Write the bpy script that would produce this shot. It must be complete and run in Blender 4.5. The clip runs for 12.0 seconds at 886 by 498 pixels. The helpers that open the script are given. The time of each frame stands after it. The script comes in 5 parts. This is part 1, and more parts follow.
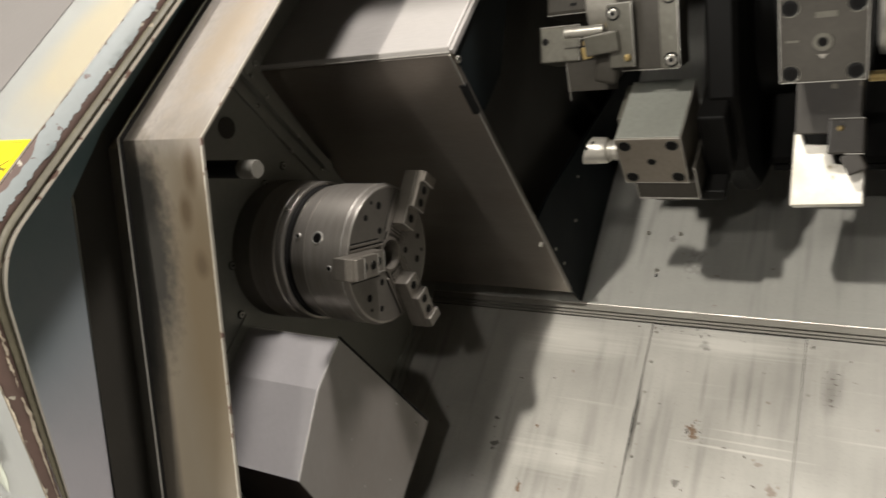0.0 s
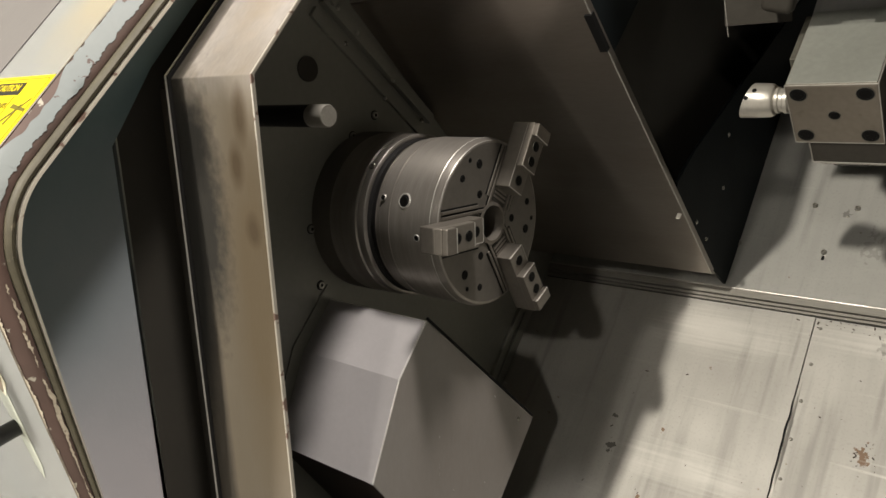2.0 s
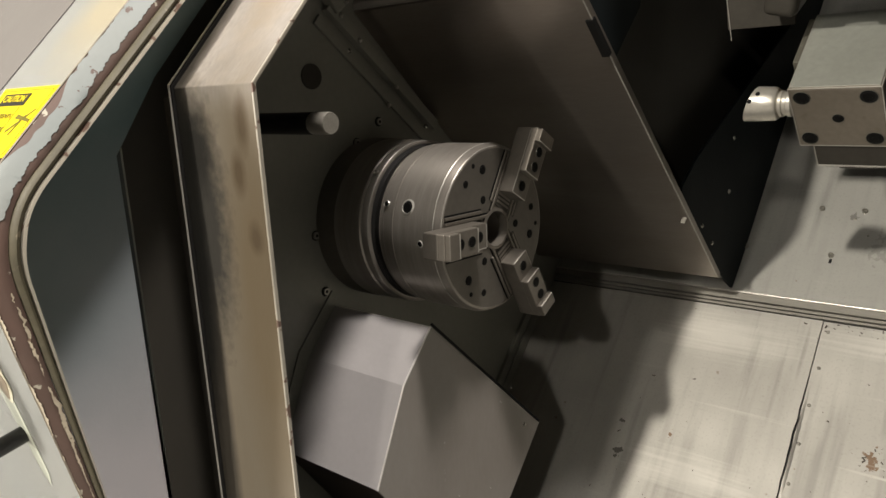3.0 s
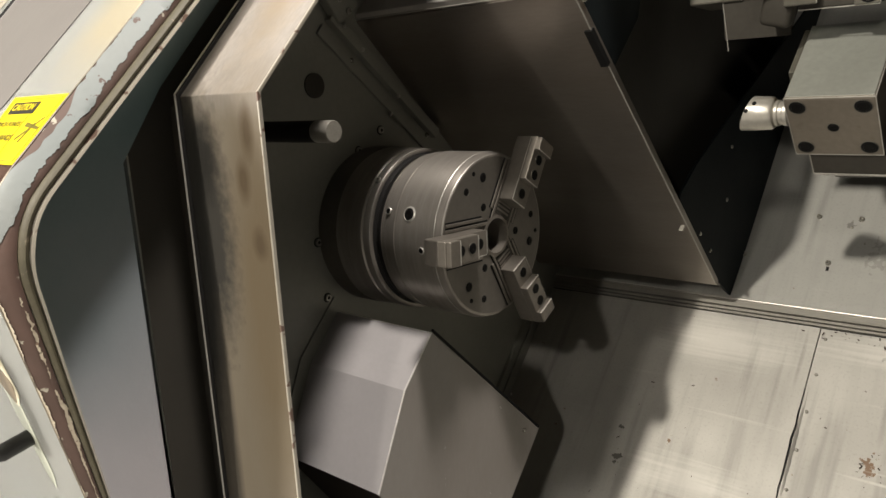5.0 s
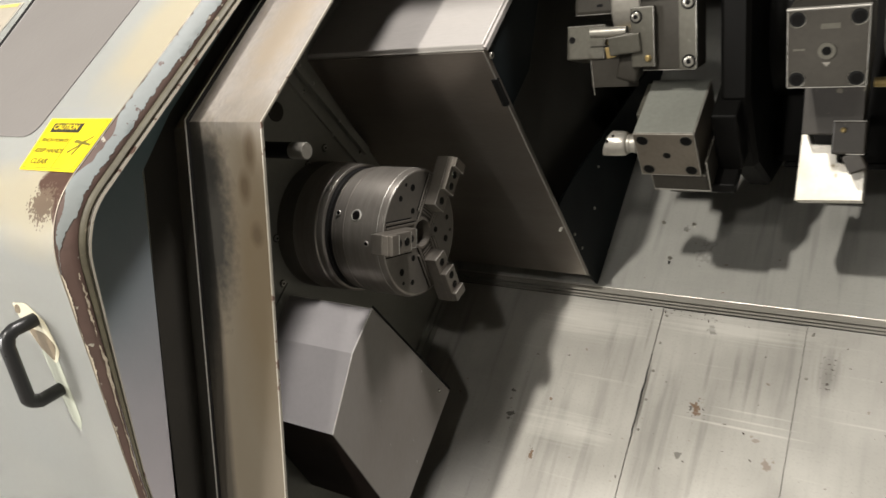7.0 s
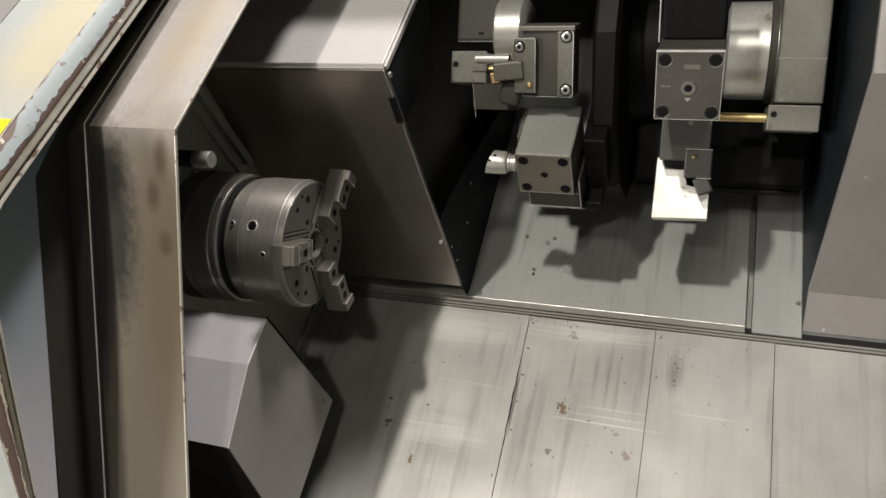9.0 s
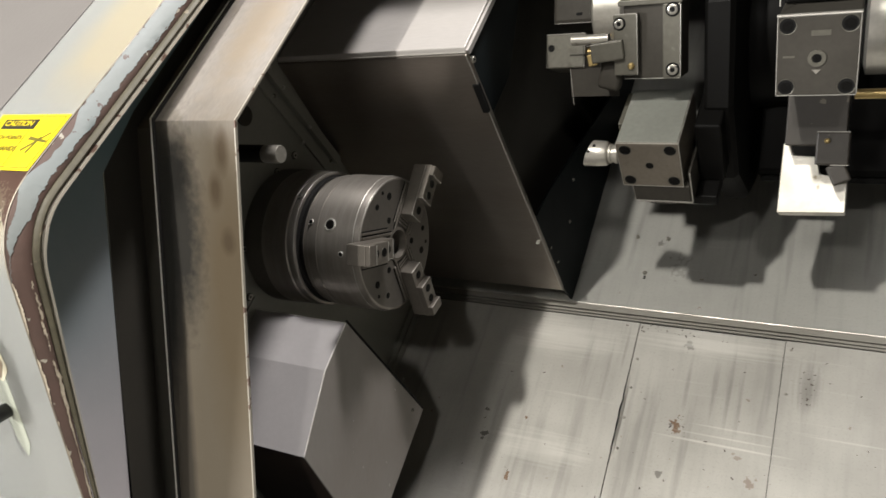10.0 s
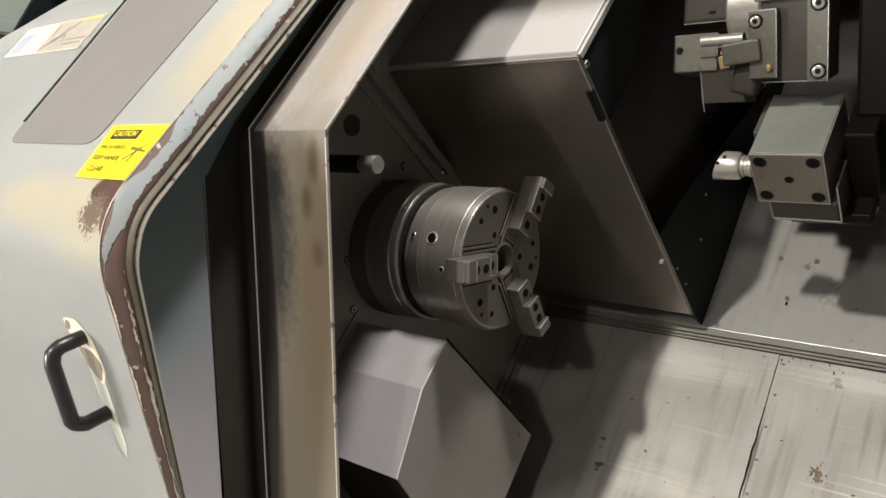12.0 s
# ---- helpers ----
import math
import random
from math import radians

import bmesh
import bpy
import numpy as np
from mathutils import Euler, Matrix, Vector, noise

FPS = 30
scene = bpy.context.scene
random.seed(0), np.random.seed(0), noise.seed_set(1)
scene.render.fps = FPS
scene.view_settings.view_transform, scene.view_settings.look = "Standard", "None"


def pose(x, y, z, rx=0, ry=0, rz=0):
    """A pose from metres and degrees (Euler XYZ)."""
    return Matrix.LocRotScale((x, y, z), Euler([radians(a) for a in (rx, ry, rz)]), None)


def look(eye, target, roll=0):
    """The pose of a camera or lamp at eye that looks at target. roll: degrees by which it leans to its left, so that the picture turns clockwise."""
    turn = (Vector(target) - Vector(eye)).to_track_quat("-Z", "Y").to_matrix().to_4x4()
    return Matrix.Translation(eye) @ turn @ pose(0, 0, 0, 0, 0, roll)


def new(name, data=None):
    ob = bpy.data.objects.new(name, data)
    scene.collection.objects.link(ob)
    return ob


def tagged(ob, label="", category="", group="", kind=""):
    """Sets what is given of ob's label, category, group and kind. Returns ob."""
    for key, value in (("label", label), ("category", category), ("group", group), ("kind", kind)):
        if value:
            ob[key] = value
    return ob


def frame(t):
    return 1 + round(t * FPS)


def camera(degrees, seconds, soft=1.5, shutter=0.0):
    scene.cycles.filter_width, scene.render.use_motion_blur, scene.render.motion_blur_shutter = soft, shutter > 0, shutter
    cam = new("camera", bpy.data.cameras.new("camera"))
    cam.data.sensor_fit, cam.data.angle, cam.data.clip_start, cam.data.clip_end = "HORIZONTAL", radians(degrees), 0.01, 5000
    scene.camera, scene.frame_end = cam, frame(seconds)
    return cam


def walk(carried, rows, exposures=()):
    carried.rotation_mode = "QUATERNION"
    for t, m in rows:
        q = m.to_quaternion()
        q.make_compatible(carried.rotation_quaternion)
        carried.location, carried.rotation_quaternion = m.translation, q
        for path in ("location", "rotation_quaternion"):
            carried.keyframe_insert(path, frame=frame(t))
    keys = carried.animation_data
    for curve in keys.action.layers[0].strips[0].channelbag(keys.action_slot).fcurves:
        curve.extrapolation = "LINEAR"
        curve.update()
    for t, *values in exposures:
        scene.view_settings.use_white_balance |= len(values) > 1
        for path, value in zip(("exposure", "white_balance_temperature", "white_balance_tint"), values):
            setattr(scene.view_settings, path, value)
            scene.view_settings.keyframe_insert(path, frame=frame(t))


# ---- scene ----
cam = camera(60.3, 12.0, 1.5, 0.5)
PATH = [
    (0, (0.179, 0.173, 1.393), (-0.832, 1.877, 1.115), -1.5),
    (0.5, (0.134, 0.262, 1.391), (-1.04, 1.856, 1.103), -1.5),
    (1, (0.115, 0.328, 1.383), (-1.14, 1.852, 1.064), -2.0),
    (1.5, (0.093, 0.366, 1.377), (-1.17, 1.872, 1.005), -0.9),
    (2, (0.084, 0.376, 1.374), (-1.188, 1.872, 0.998), -0.9),
    (2.5, (0.089, 0.378, 1.377), (-1.196, 1.865, 1.006), -1.2),
    (3, (0.092, 0.381, 1.376), (-1.202, 1.862, 1.012), -1.4),
    (5, (0.101, 0.37, 1.376), (-1.196, 1.853, 1.034), -1.3),
    (5.5, (0.099, 0.361, 1.377), (-1.19, 1.851, 1.035), -0.9),
    (6, (0.105, 0.319, 1.372), (-1.163, 1.827, 1.028), 0.2),
    (6.5, (0.142, 0.193, 1.395), (-0.98, 1.816, 1.07), 2.1),
    (7, (0.226, 0.066, 1.4), (-0.826, 1.738, 1.084), 0.3),
    (7.5, (0.233, 0.001, 1.407), (-0.596, 1.798, 1.116), 1.9),
    (7.7, (0.214, -0.024, 1.389), (-0.534, 1.809, 1.106), 1.8),
    (9.3, (0.112, -0.04, 1.399), (-0.528, 1.837, 1.14), 2.5),
    (9.5, (0.1, 0.014, 1.394), (-0.619, 1.865, 1.158), 2.0),
    (10, (0.157, 0.09, 1.372), (-0.791, 1.832, 1.114), 1.0),
    (10.5, (0.229, 0.136, 1.389), (-0.866, 1.79, 1.13), 1.2),
    (11, (0.196, 0.152, 1.387), (-0.989, 1.745, 1.144), 1.2),
    (11.5, (0.184, 0.168, 1.39), (-1.061, 1.716, 1.157), 1.1),
    (12, (0.174, 0.187, 1.373), (-1.088, 1.72, 1.136), 1.2),
]
LEVELS = [(0, -0.05, 6450, 10), (3, 0.0, 6680, 10), (5.5, 0.06, 6650, 10), (7, -0.11, 6400, 10), (9.5, -0.1, 6220, 10), (10.5, -0.07, 6320, 10), (12, -0.05, 6320, 10)]
walk(cam, [(t, look(eye, target, roll)) for t, eye, target, roll in PATH], LEVELS)

# ---- light ----
world = bpy.data.worlds.new("world")
world.use_nodes = True
scene.world = world
world.node_tree.nodes["Background"].inputs[0].default_value = (0.9, 0.95, 1.0, 1)
world.node_tree.nodes["Background"].inputs[1].default_value = 0.004


def area_lamp(name, eye, target, power, sx, sy, colour):
    data = bpy.data.lights.new(name, "AREA")
    data.shape, data.size, data.size_y, data.energy, data.color = "RECTANGLE", sx, sy, power, colour
    ob = new(name, data)
    ob.matrix_world = look(eye, target)
    return ob


# hall luminaires: three at growing distance in front of the machine, one high to the right; plus an added fill off to
# the side
LAMP_FRONT, LAMP_FAR, LAMP_RIGHT, LAMP_OVER, FILL_SIDE = (-0.98, -3.3, 4.3), (-0.7, -7.3, 3.6), (1.3, -5.0, 3.74), (0.95, 0.35, 6.58), (-5.0, -4.6, 0.9)
area_lamp("hall_light_front", LAMP_FRONT, (-0.3, 1.4, 1.2), 290, 0.14, 0.2, (1.0, 0.94, 0.84))
area_lamp("hall_light_far", LAMP_FAR, (-0.3, 1.5, 0.9), 120, 0.3, 0.3, (1.0, 0.94, 0.84))
area_lamp("hall_light_right", LAMP_RIGHT, (-0.6, 1.4, 0.9), 62, 0.25, 0.25, (1.0, 0.94, 0.84))
area_lamp("hall_light_overhead", LAMP_OVER, (-0.6, 1.1, 1.2), 440, 0.55, 0.55, (1.0, 0.94, 0.88))
# added low fill without a known source, brightens the lower door
area_lamp("door_fill_light", FILL_SIDE, (-1.0, 0.7, 1.0), 580, 1.2, 1.2, (1.0, 0.96, 0.9))


# ---- materials ----
def material(name, colour, rough=0.5, metal=0.0, second=None, scale=6.0, amount=0.5, grain=0.06, bump=0.1, bump_scale=120.0,
             stretch=(1, 1, 1), spots=None, spot_scale=14.0, spot_at=0.66, spot2=None, spot2_scale=40.0, spot2_at=0.7, turn=(0, 0, 0), rough_var=0.12, spot_soft=0.02):
    m = bpy.data.materials.new(name)
    m.use_nodes = True
    nt = m.node_tree
    N, L = nt.nodes, nt.links
    b = N["Principled BSDF"]
    tc = N.new("ShaderNodeTexCoord")
    mp = N.new("ShaderNodeMapping")
    mp.inputs["Scale"].default_value = stretch
    mp.inputs["Rotation"].default_value = [radians(a) for a in turn]
    L.new(tc.outputs["Object"], mp.inputs["Vector"])

    def noise_node(sc, detail=6.0, src=None):
        n = N.new("ShaderNodeTexNoise")
        n.inputs["Scale"].default_value, n.inputs["Detail"].default_value = sc, detail
        L.new((src or mp).outputs["Vector" if src is None else "Vector"], n.inputs["Vector"])
        return n

    def ramp(src, a, c):
        r = N.new("ShaderNodeMapRange")
        r.inputs["From Min"].default_value, r.inputs["From Max"].default_value = a, c
        L.new(src, r.inputs["Value"])
        return r.outputs["Result"]

    def mix(fac, a, c):
        x = N.new("ShaderNodeMix")
        x.data_type = "RGBA"
        L.new(fac, x.inputs[0])
        for sock, v in ((x.inputs[6], a), (x.inputs[7], c)):
            if isinstance(v, tuple):
                sock.default_value = (*v, 1)
            else:
                L.new(v, sock)
        return x.outputs[2]

    big = noise_node(scale)
    fine = noise_node(bump_scale, 3.0)
    second = second or tuple(c * 0.7 for c in colour)
    f = N.new("ShaderNodeMath")
    f.operation = "MULTIPLY"
    f.inputs[1].default_value = amount
    L.new(ramp(big.outputs["Fac"], 0.35, 0.7), f.inputs[0])
    col = mix(f.outputs[0], colour, second)
    g = ramp(fine.outputs["Fac"], 0.3, 0.7)
    gm = N.new("ShaderNodeMath")
    gm.operation = "MULTIPLY"
    gm.inputs[1].default_value = grain
    L.new(g, gm.inputs[0])
    col = mix(gm.outputs[0], col, tuple(c * 0.35 for c in colour))
    for spot, sc, at in ((spots, spot_scale, spot_at), (spot2, spot2_scale, spot2_at)):
        if spot:
            sn = noise_node(sc, 8.0)
            col = mix(ramp(sn.outputs["Fac"], at, at + spot_soft), col, spot)
    L.new(col, b.inputs["Base Color"])
    b.inputs["Metallic"].default_value = metal
    rr = N.new("ShaderNodeMapRange")
    rr.inputs["To Min"].default_value, rr.inputs["To Max"].default_value = max(0.02, rough - rough_var), min(1, rough + rough_var)
    L.new(big.outputs["Fac"], rr.inputs["Value"])
    L.new(rr.outputs["Result"], b.inputs["Roughness"])
    bp = N.new("ShaderNodeBump")
    bp.inputs["Strength"].default_value, bp.inputs["Distance"].default_value = bump, 0.002
    L.new(fine.outputs["Fac"], bp.inputs["Height"])
    L.new(bp.outputs["Normal"], b.inputs["Normal"])
    return m


M_DOOR = material("door_paint", (0.49, 0.505, 0.487), 0.4, second=(0.52, 0.51, 0.465), scale=3.0, amount=0.5, grain=0.03, bump=0.04, spot2=(0.42, 0.4, 0.33), spot2_scale=22, spot2_at=0.76)


def stain_or_shading(m, colour, centre, size, ragged, noise_scale, soft):
    """Lays a ragged patch of another colour (stain or shading) on a material, round a place."""
    N, L = m.node_tree.nodes, m.node_tree.links
    b = N["Principled BSDF"]
    old = b.inputs["Base Color"].links[0].from_socket
    tc, mp, ln, nz = (N.new(k) for k in ("ShaderNodeTexCoord", "ShaderNodeMapping", "ShaderNodeVectorMath", "ShaderNodeTexNoise"))
    mp.inputs["Location"].default_value = [-c / s for c, s in zip(centre, size)]
    mp.inputs["Scale"].default_value = [1 / s for s in size]
    ln.operation = "LENGTH"
    nz.inputs["Scale"].default_value, nz.inputs["Detail"].default_value = noise_scale, 8.0
    L.new(tc.outputs["Object"], mp.inputs["Vector"])
    L.new(tc.outputs["Object"], nz.inputs["Vector"])
    L.new(mp.outputs["Vector"], ln.inputs[0])
    ma = N.new("ShaderNodeMath")
    ma.operation = "MULTIPLY_ADD"
    ma.inputs[1].default_value = ragged
    L.new(nz.outputs["Fac"], ma.inputs[0])
    L.new(ln.outputs["Value"], ma.inputs[2])
    rg = N.new("ShaderNodeMapRange")
    rg.inputs["From Min"].default_value, rg.inputs["From Max"].default_value = 1 + ragged * 0.5 - soft, 1 + ragged * 0.5 + soft
    rg.inputs["To Min"].default_value, rg.inputs["To Max"].default_value = 1.0, 0.0
    L.new(ma.outputs[0], rg.inputs["Value"])
    mx = N.new("ShaderNodeMix")
    mx.data_type = "RGBA"
    L.new(rg.outputs["Result"], mx.inputs[0])
    L.new(old, mx.inputs[6])
    mx.inputs[7].default_value = (*colour, 1)
    L.new(mx.outputs[2], b.inputs["Base Color"])


CREAM, PRIMER = (0.6, 0.55, 0.42), (0.15, 0.09, 0.07)
stain_or_shading(M_DOOR, CREAM, (-0.77, 0.84, 1.53), (0.075, 0.4, 0.11), 0.9, 7, 0.4)
stain_or_shading(M_DOOR, CREAM, (-0.78, 0.63, 1.3), (0.11, 0.4, 0.075), 0.9, 8, 0.4)
stain_or_shading(M_DOOR, CREAM, (-0.95, 0.63, 1.3), (0.13, 0.4, 0.035), 0.9, 6, 0.5)
stain_or_shading(M_DOOR, PRIMER, (-0.742, 0.65, 1.324), (0.062, 0.3, 0.024), 0.5, 60, 0.04)
stain_or_shading(M_DOOR, PRIMER, (-0.738, 0.65, 1.298), (0.013, 0.3, 0.03), 0.6, 90, 0.04)
stain_or_shading(M_DOOR, (0.24, 0.18, 0.13), (-0.776, 0.65, 1.294), (0.026, 0.3, 0.022), 3.2, 240, 0.06)
M_RIM = material("rim_paint", (0.21, 0.235, 0.235), 0.5, second=(0.26, 0.27, 0.26), scale=9.0, grain=0.05, spots=(0.1, 0.065, 0.055), spot_scale=60, spot_at=0.68)
M_BROWN = material("brown_primer", (0.12, 0.073, 0.059), 0.6, second=(0.07, 0.05, 0.04), scale=20, spots=(0.42, 0.39, 0.32), spot_scale=55, spot_at=0.66)
M_SEAL = material("olive_rubber_seal", (0.105, 0.093, 0.06), 0.55, second=(0.06, 0.052, 0.035), scale=40, grain=0.3, spots=(0.2, 0.17, 0.12), spot_scale=70, spot_at=0.66)
M_LIP = material("worn_lip", (0.4, 0.37, 0.31), 0.45, metal=0.1, scale=20, spots=(0.14, 0.09, 0.07), spot_scale=45, spot_at=0.6)
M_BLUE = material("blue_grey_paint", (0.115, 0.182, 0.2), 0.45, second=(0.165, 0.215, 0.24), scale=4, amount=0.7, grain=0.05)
# pool of light low on the door's inner side, painted as paler lavender
stain_or_shading(M_BLUE, (0.6, 0.56, 0.59), (-0.78, 0.84, 0.6), (0.5, 0.5, 0.46), 0.5, 5, 0.6)
M_DARK = material("dark_gap_paint", (0.014, 0.0135, 0.013), 0.55, scale=8)
M_GAP = material("dark_grey_gap_paint", (0.048, 0.044, 0.037), 0.5, second=(0.03, 0.028, 0.023), scale=5, grain=0.1)
M_BEAM = material("stained_shaded_post_steel", (0.28, 0.259, 0.238), 0.7, metal=0.0, second=(0.245, 0.219, 0.193), scale=7, amount=0.8, grain=0.22, bump=0.16, stretch=(1.6, 1, 0.5), spots=(0.235, 0.195, 0.15), spot_scale=16, spot_at=0.6, spot_soft=0.2, spot2=(0.12, 0.1, 0.075), spot2_scale=90, spot2_at=0.72)
stain_or_shading(M_BEAM, (0.275, 0.232, 0.183), (-0.645, 1.0, 1.55), (0.035, 0.6, 0.09), 1.2, 45, 0.6)
# face below the bend browned and darkened: its weaker light is in the colour
stain_or_shading(M_BEAM, (0.165, 0.143, 0.113), (-0.66, 0.88, 0.93), (0.4, 0.3, 0.464), 0.2, 22, 0.05)
stain_or_shading(M_BEAM, (0.13, 0.11, 0.082), (-0.60, 0.85, 0.9), (0.14, 0.6, 0.46), 0.6, 12, 0.4)
stain_or_shading(M_BEAM, (0.115, 0.09, 0.058), (-0.60, 0.85, 1.17), (0.05, 0.6, 0.2), 0.7, 14, 0.5)
# soft dark band down the left edge, painted like the door's shadow
stain_or_shading(M_BEAM, (0.055, 0.048, 0.038), (-0.74, 0.85, 0.85), (0.044, 0.6, 0.75), 0.12, 30, 0.15)
# ragged dark stain at the upper left, deepened along the shaded edge
stain_or_shading(M_BEAM, (0.034, 0.032, 0.028), (-0.705, 0.85, 1.25), (0.047, 0.6, 0.13), 0.9, 75, 0.4)
stain_or_shading(M_BEAM, (0.018, 0.017, 0.015), (-0.735, 0.85, 1.22), (0.03, 0.6, 0.2), 0.5, 60, 0.3)
stain_or_shading(M_BEAM, (0.016, 0.015, 0.013), (-0.702, 0.85, 1.335), (0.03, 0.6, 0.045), 0.9, 80, 0.5)
for sx, sz in ((-0.607, 1.365), (-0.623, 1.31), (-0.603, 1.24)):
    stain_or_shading(M_BEAM, (0.075, 0.055, 0.034), (sx, 0.85, sz), (0.011, 0.6, 0.016 + (sz - 1.24) * 0.08), 0.6, 40, 0.5)
M_EDGE = material("bare_edge_steel", (0.5, 0.48, 0.44), 0.4, metal=0.5, scale=30)
M_PANEL = material("headstock_panel_paint", (0.25, 0.247, 0.216), 0.42, metal=0.15, second=(0.195, 0.193, 0.168), scale=5, grain=0.1)
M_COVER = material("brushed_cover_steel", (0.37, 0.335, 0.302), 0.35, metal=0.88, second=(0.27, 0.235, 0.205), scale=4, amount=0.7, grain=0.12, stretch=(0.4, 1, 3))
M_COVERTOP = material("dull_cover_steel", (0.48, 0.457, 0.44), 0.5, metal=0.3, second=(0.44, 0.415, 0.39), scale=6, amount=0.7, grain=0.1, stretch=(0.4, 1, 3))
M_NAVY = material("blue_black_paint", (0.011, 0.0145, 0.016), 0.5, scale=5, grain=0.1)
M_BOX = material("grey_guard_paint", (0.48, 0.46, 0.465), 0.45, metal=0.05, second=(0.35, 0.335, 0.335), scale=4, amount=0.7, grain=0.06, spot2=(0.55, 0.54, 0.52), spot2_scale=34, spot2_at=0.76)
# guard paint again, browner and darker: the end plate's shade is in the colour
M_BOXEND = material("darker_guard_paint", (0.25, 0.232, 0.215), 0.42, metal=0.05, second=(0.22, 0.195, 0.175), scale=7, amount=0.8, grain=0.08, stretch=(1, 1, 0.5), spot2=(0.4, 0.39, 0.36), spot2_scale=40, spot2_at=0.74)
M_FOLD = material("bright_fold", (0.72, 0.71, 0.68), 0.35, metal=0.3, second=(0.5, 0.49, 0.47), scale=40)
M_DARKBROWN = material("dark_brown_underside", (0.07, 0.045, 0.035), 0.7, scale=8, second=(0.04, 0.03, 0.028))


def plate_material(name, colour, rough, metal, marks):
    """Worn sheet steel in plate coordinates: scratches across, drips down, blotches, and stains at given places."""
    m = bpy.data.materials.new(name)
    m.use_nodes = True
    N, L = m.node_tree.nodes, m.node_tree.links
    b = N["Principled BSDF"]
    uv = N.new("ShaderNodeUVMap")
    uv.uv_map = "plate"

    def field(sx, sy, detail, lo, hi, off=0.0):
        mp, nz, rg = N.new("ShaderNodeMapping"), N.new("ShaderNodeTexNoise"), N.new("ShaderNodeMapRange")
        mp.inputs["Scale"].default_value, mp.inputs["Location"].default_value = (sx, sy, 1), (off, off * 0.7, off)
        nz.inputs["Scale"].default_value, nz.inputs["Detail"].default_value = 1.0, detail
        rg.inputs["From Min"].default_value, rg.inputs["From Max"].default_value = lo, hi
        L.new(uv.outputs["UV"], mp.inputs["Vector"])
        L.new(mp.outputs["Vector"], nz.inputs["Vector"])
        L.new(nz.outputs["Fac"], rg.inputs["Value"])
        return rg.outputs["Result"]

    def math_node(op, a, c):
        k = N.new("ShaderNodeMath")
        k.operation = op
        for s, v in zip(k.inputs, (a, c)):
            if isinstance(v, float):
                s.default_value = v
            else:
                L.new(v, s)
        return k.outputs[0]

    def mix(fac, a, c, share=1.0):
        x = N.new("ShaderNodeMix")
        x.data_type = "RGBA"
        L.new(math_node("MULTIPLY", fac, share), x.inputs[0])
        for sock, v in ((x.inputs[6], a), (x.inputs[7], c)):
            if isinstance(v, tuple):
                sock.default_value = (*v, 1)
            else:
                L.new(v, sock)
        return x.outputs[2]

    dark = tuple(k * 0.55 for k in colour)
    rust = (0.16, 0.1, 0.06)
    blot = field(6, 5, 6, 0.35, 0.7)
    col = mix(blot, colour, tuple(k * 0.75 for k in colour), 0.8)
    col = mix(field(60, 3, 4, 0.5, 0.75), col, dark, 0.2)
    col = mix(field(26, 1.6, 5, 0.58, 0.7, 3.0), col, tuple(k * 0.5 for k in colour), 0.55)
    col = mix(field(4, 90, 3, 0.64, 0.72, 7.0), col, tuple(min(1.0, k * 1.25) for k in colour), 0.18)
    col = mix(field(220, 200, 2, 0.55, 0.8), col, dark, 0.35)
    col = mix(field(38, 38, 6, 0.71, 0.74, 11.0), col, rust, 0.7)
    for u, v, su, sv, tint, share in marks:
        mp, ln = N.new("ShaderNodeMapping"), N.new("ShaderNodeVectorMath")
        mp.inputs["Scale"].default_value, mp.inputs["Location"].default_value = (1 / su, 1 / sv, 0), (-u / su, -v / sv, 0)
        ln.operation = "LENGTH"
        L.new(uv.outputs["UV"], mp.inputs["Vector"])
        L.new(mp.outputs["Vector"], ln.inputs[0])
        long_v, long_u = sv > 0.05, su > 0.05
        grainy = field(150, 9, 4, 0.3, 0.7, u * 9) if long_v else field(5, 160, 2, 0.3, 0.7, u * 9) if long_u else field(95, 95, 6, 0.3, 0.7, u * 9)
        edge = math_node("ADD", ln.outputs["Value"], math_node("MULTIPLY", grainy, 0.5 if long_u else 0.8 if long_v else 1.3))
        rg = N.new("ShaderNodeMapRange")
        rg.inputs["From Min"].default_value, rg.inputs["From Max"].default_value = (1.4, 0.5) if long_v or long_u else (1.15, 1.0)
        L.new(edge, rg.inputs["Value"])
        col = mix(rg.outputs["Result"], col, tint, share)
    L.new(col, b.inputs["Base Color"])
    b.inputs["Metallic"].default_value = metal
    rr = N.new("ShaderNodeMapRange")
    rr.inputs["To Min"].default_value, rr.inputs["To Max"].default_value = rough - 0.04, rough + 0.08
    L.new(blot, rr.inputs["Value"])
    L.new(rr.outputs["Result"], b.inputs["Roughness"])
    bp = N.new("ShaderNodeBump")
    bp.inputs["Strength"].default_value, bp.inputs["Distance"].default_value = 0.05, 0.002
    L.new(field(9, 60, 5, 0.3, 0.7, 2.0), bp.inputs["Height"])
    L.new(bp.outputs["Normal"], b.inputs["Normal"])
    return m


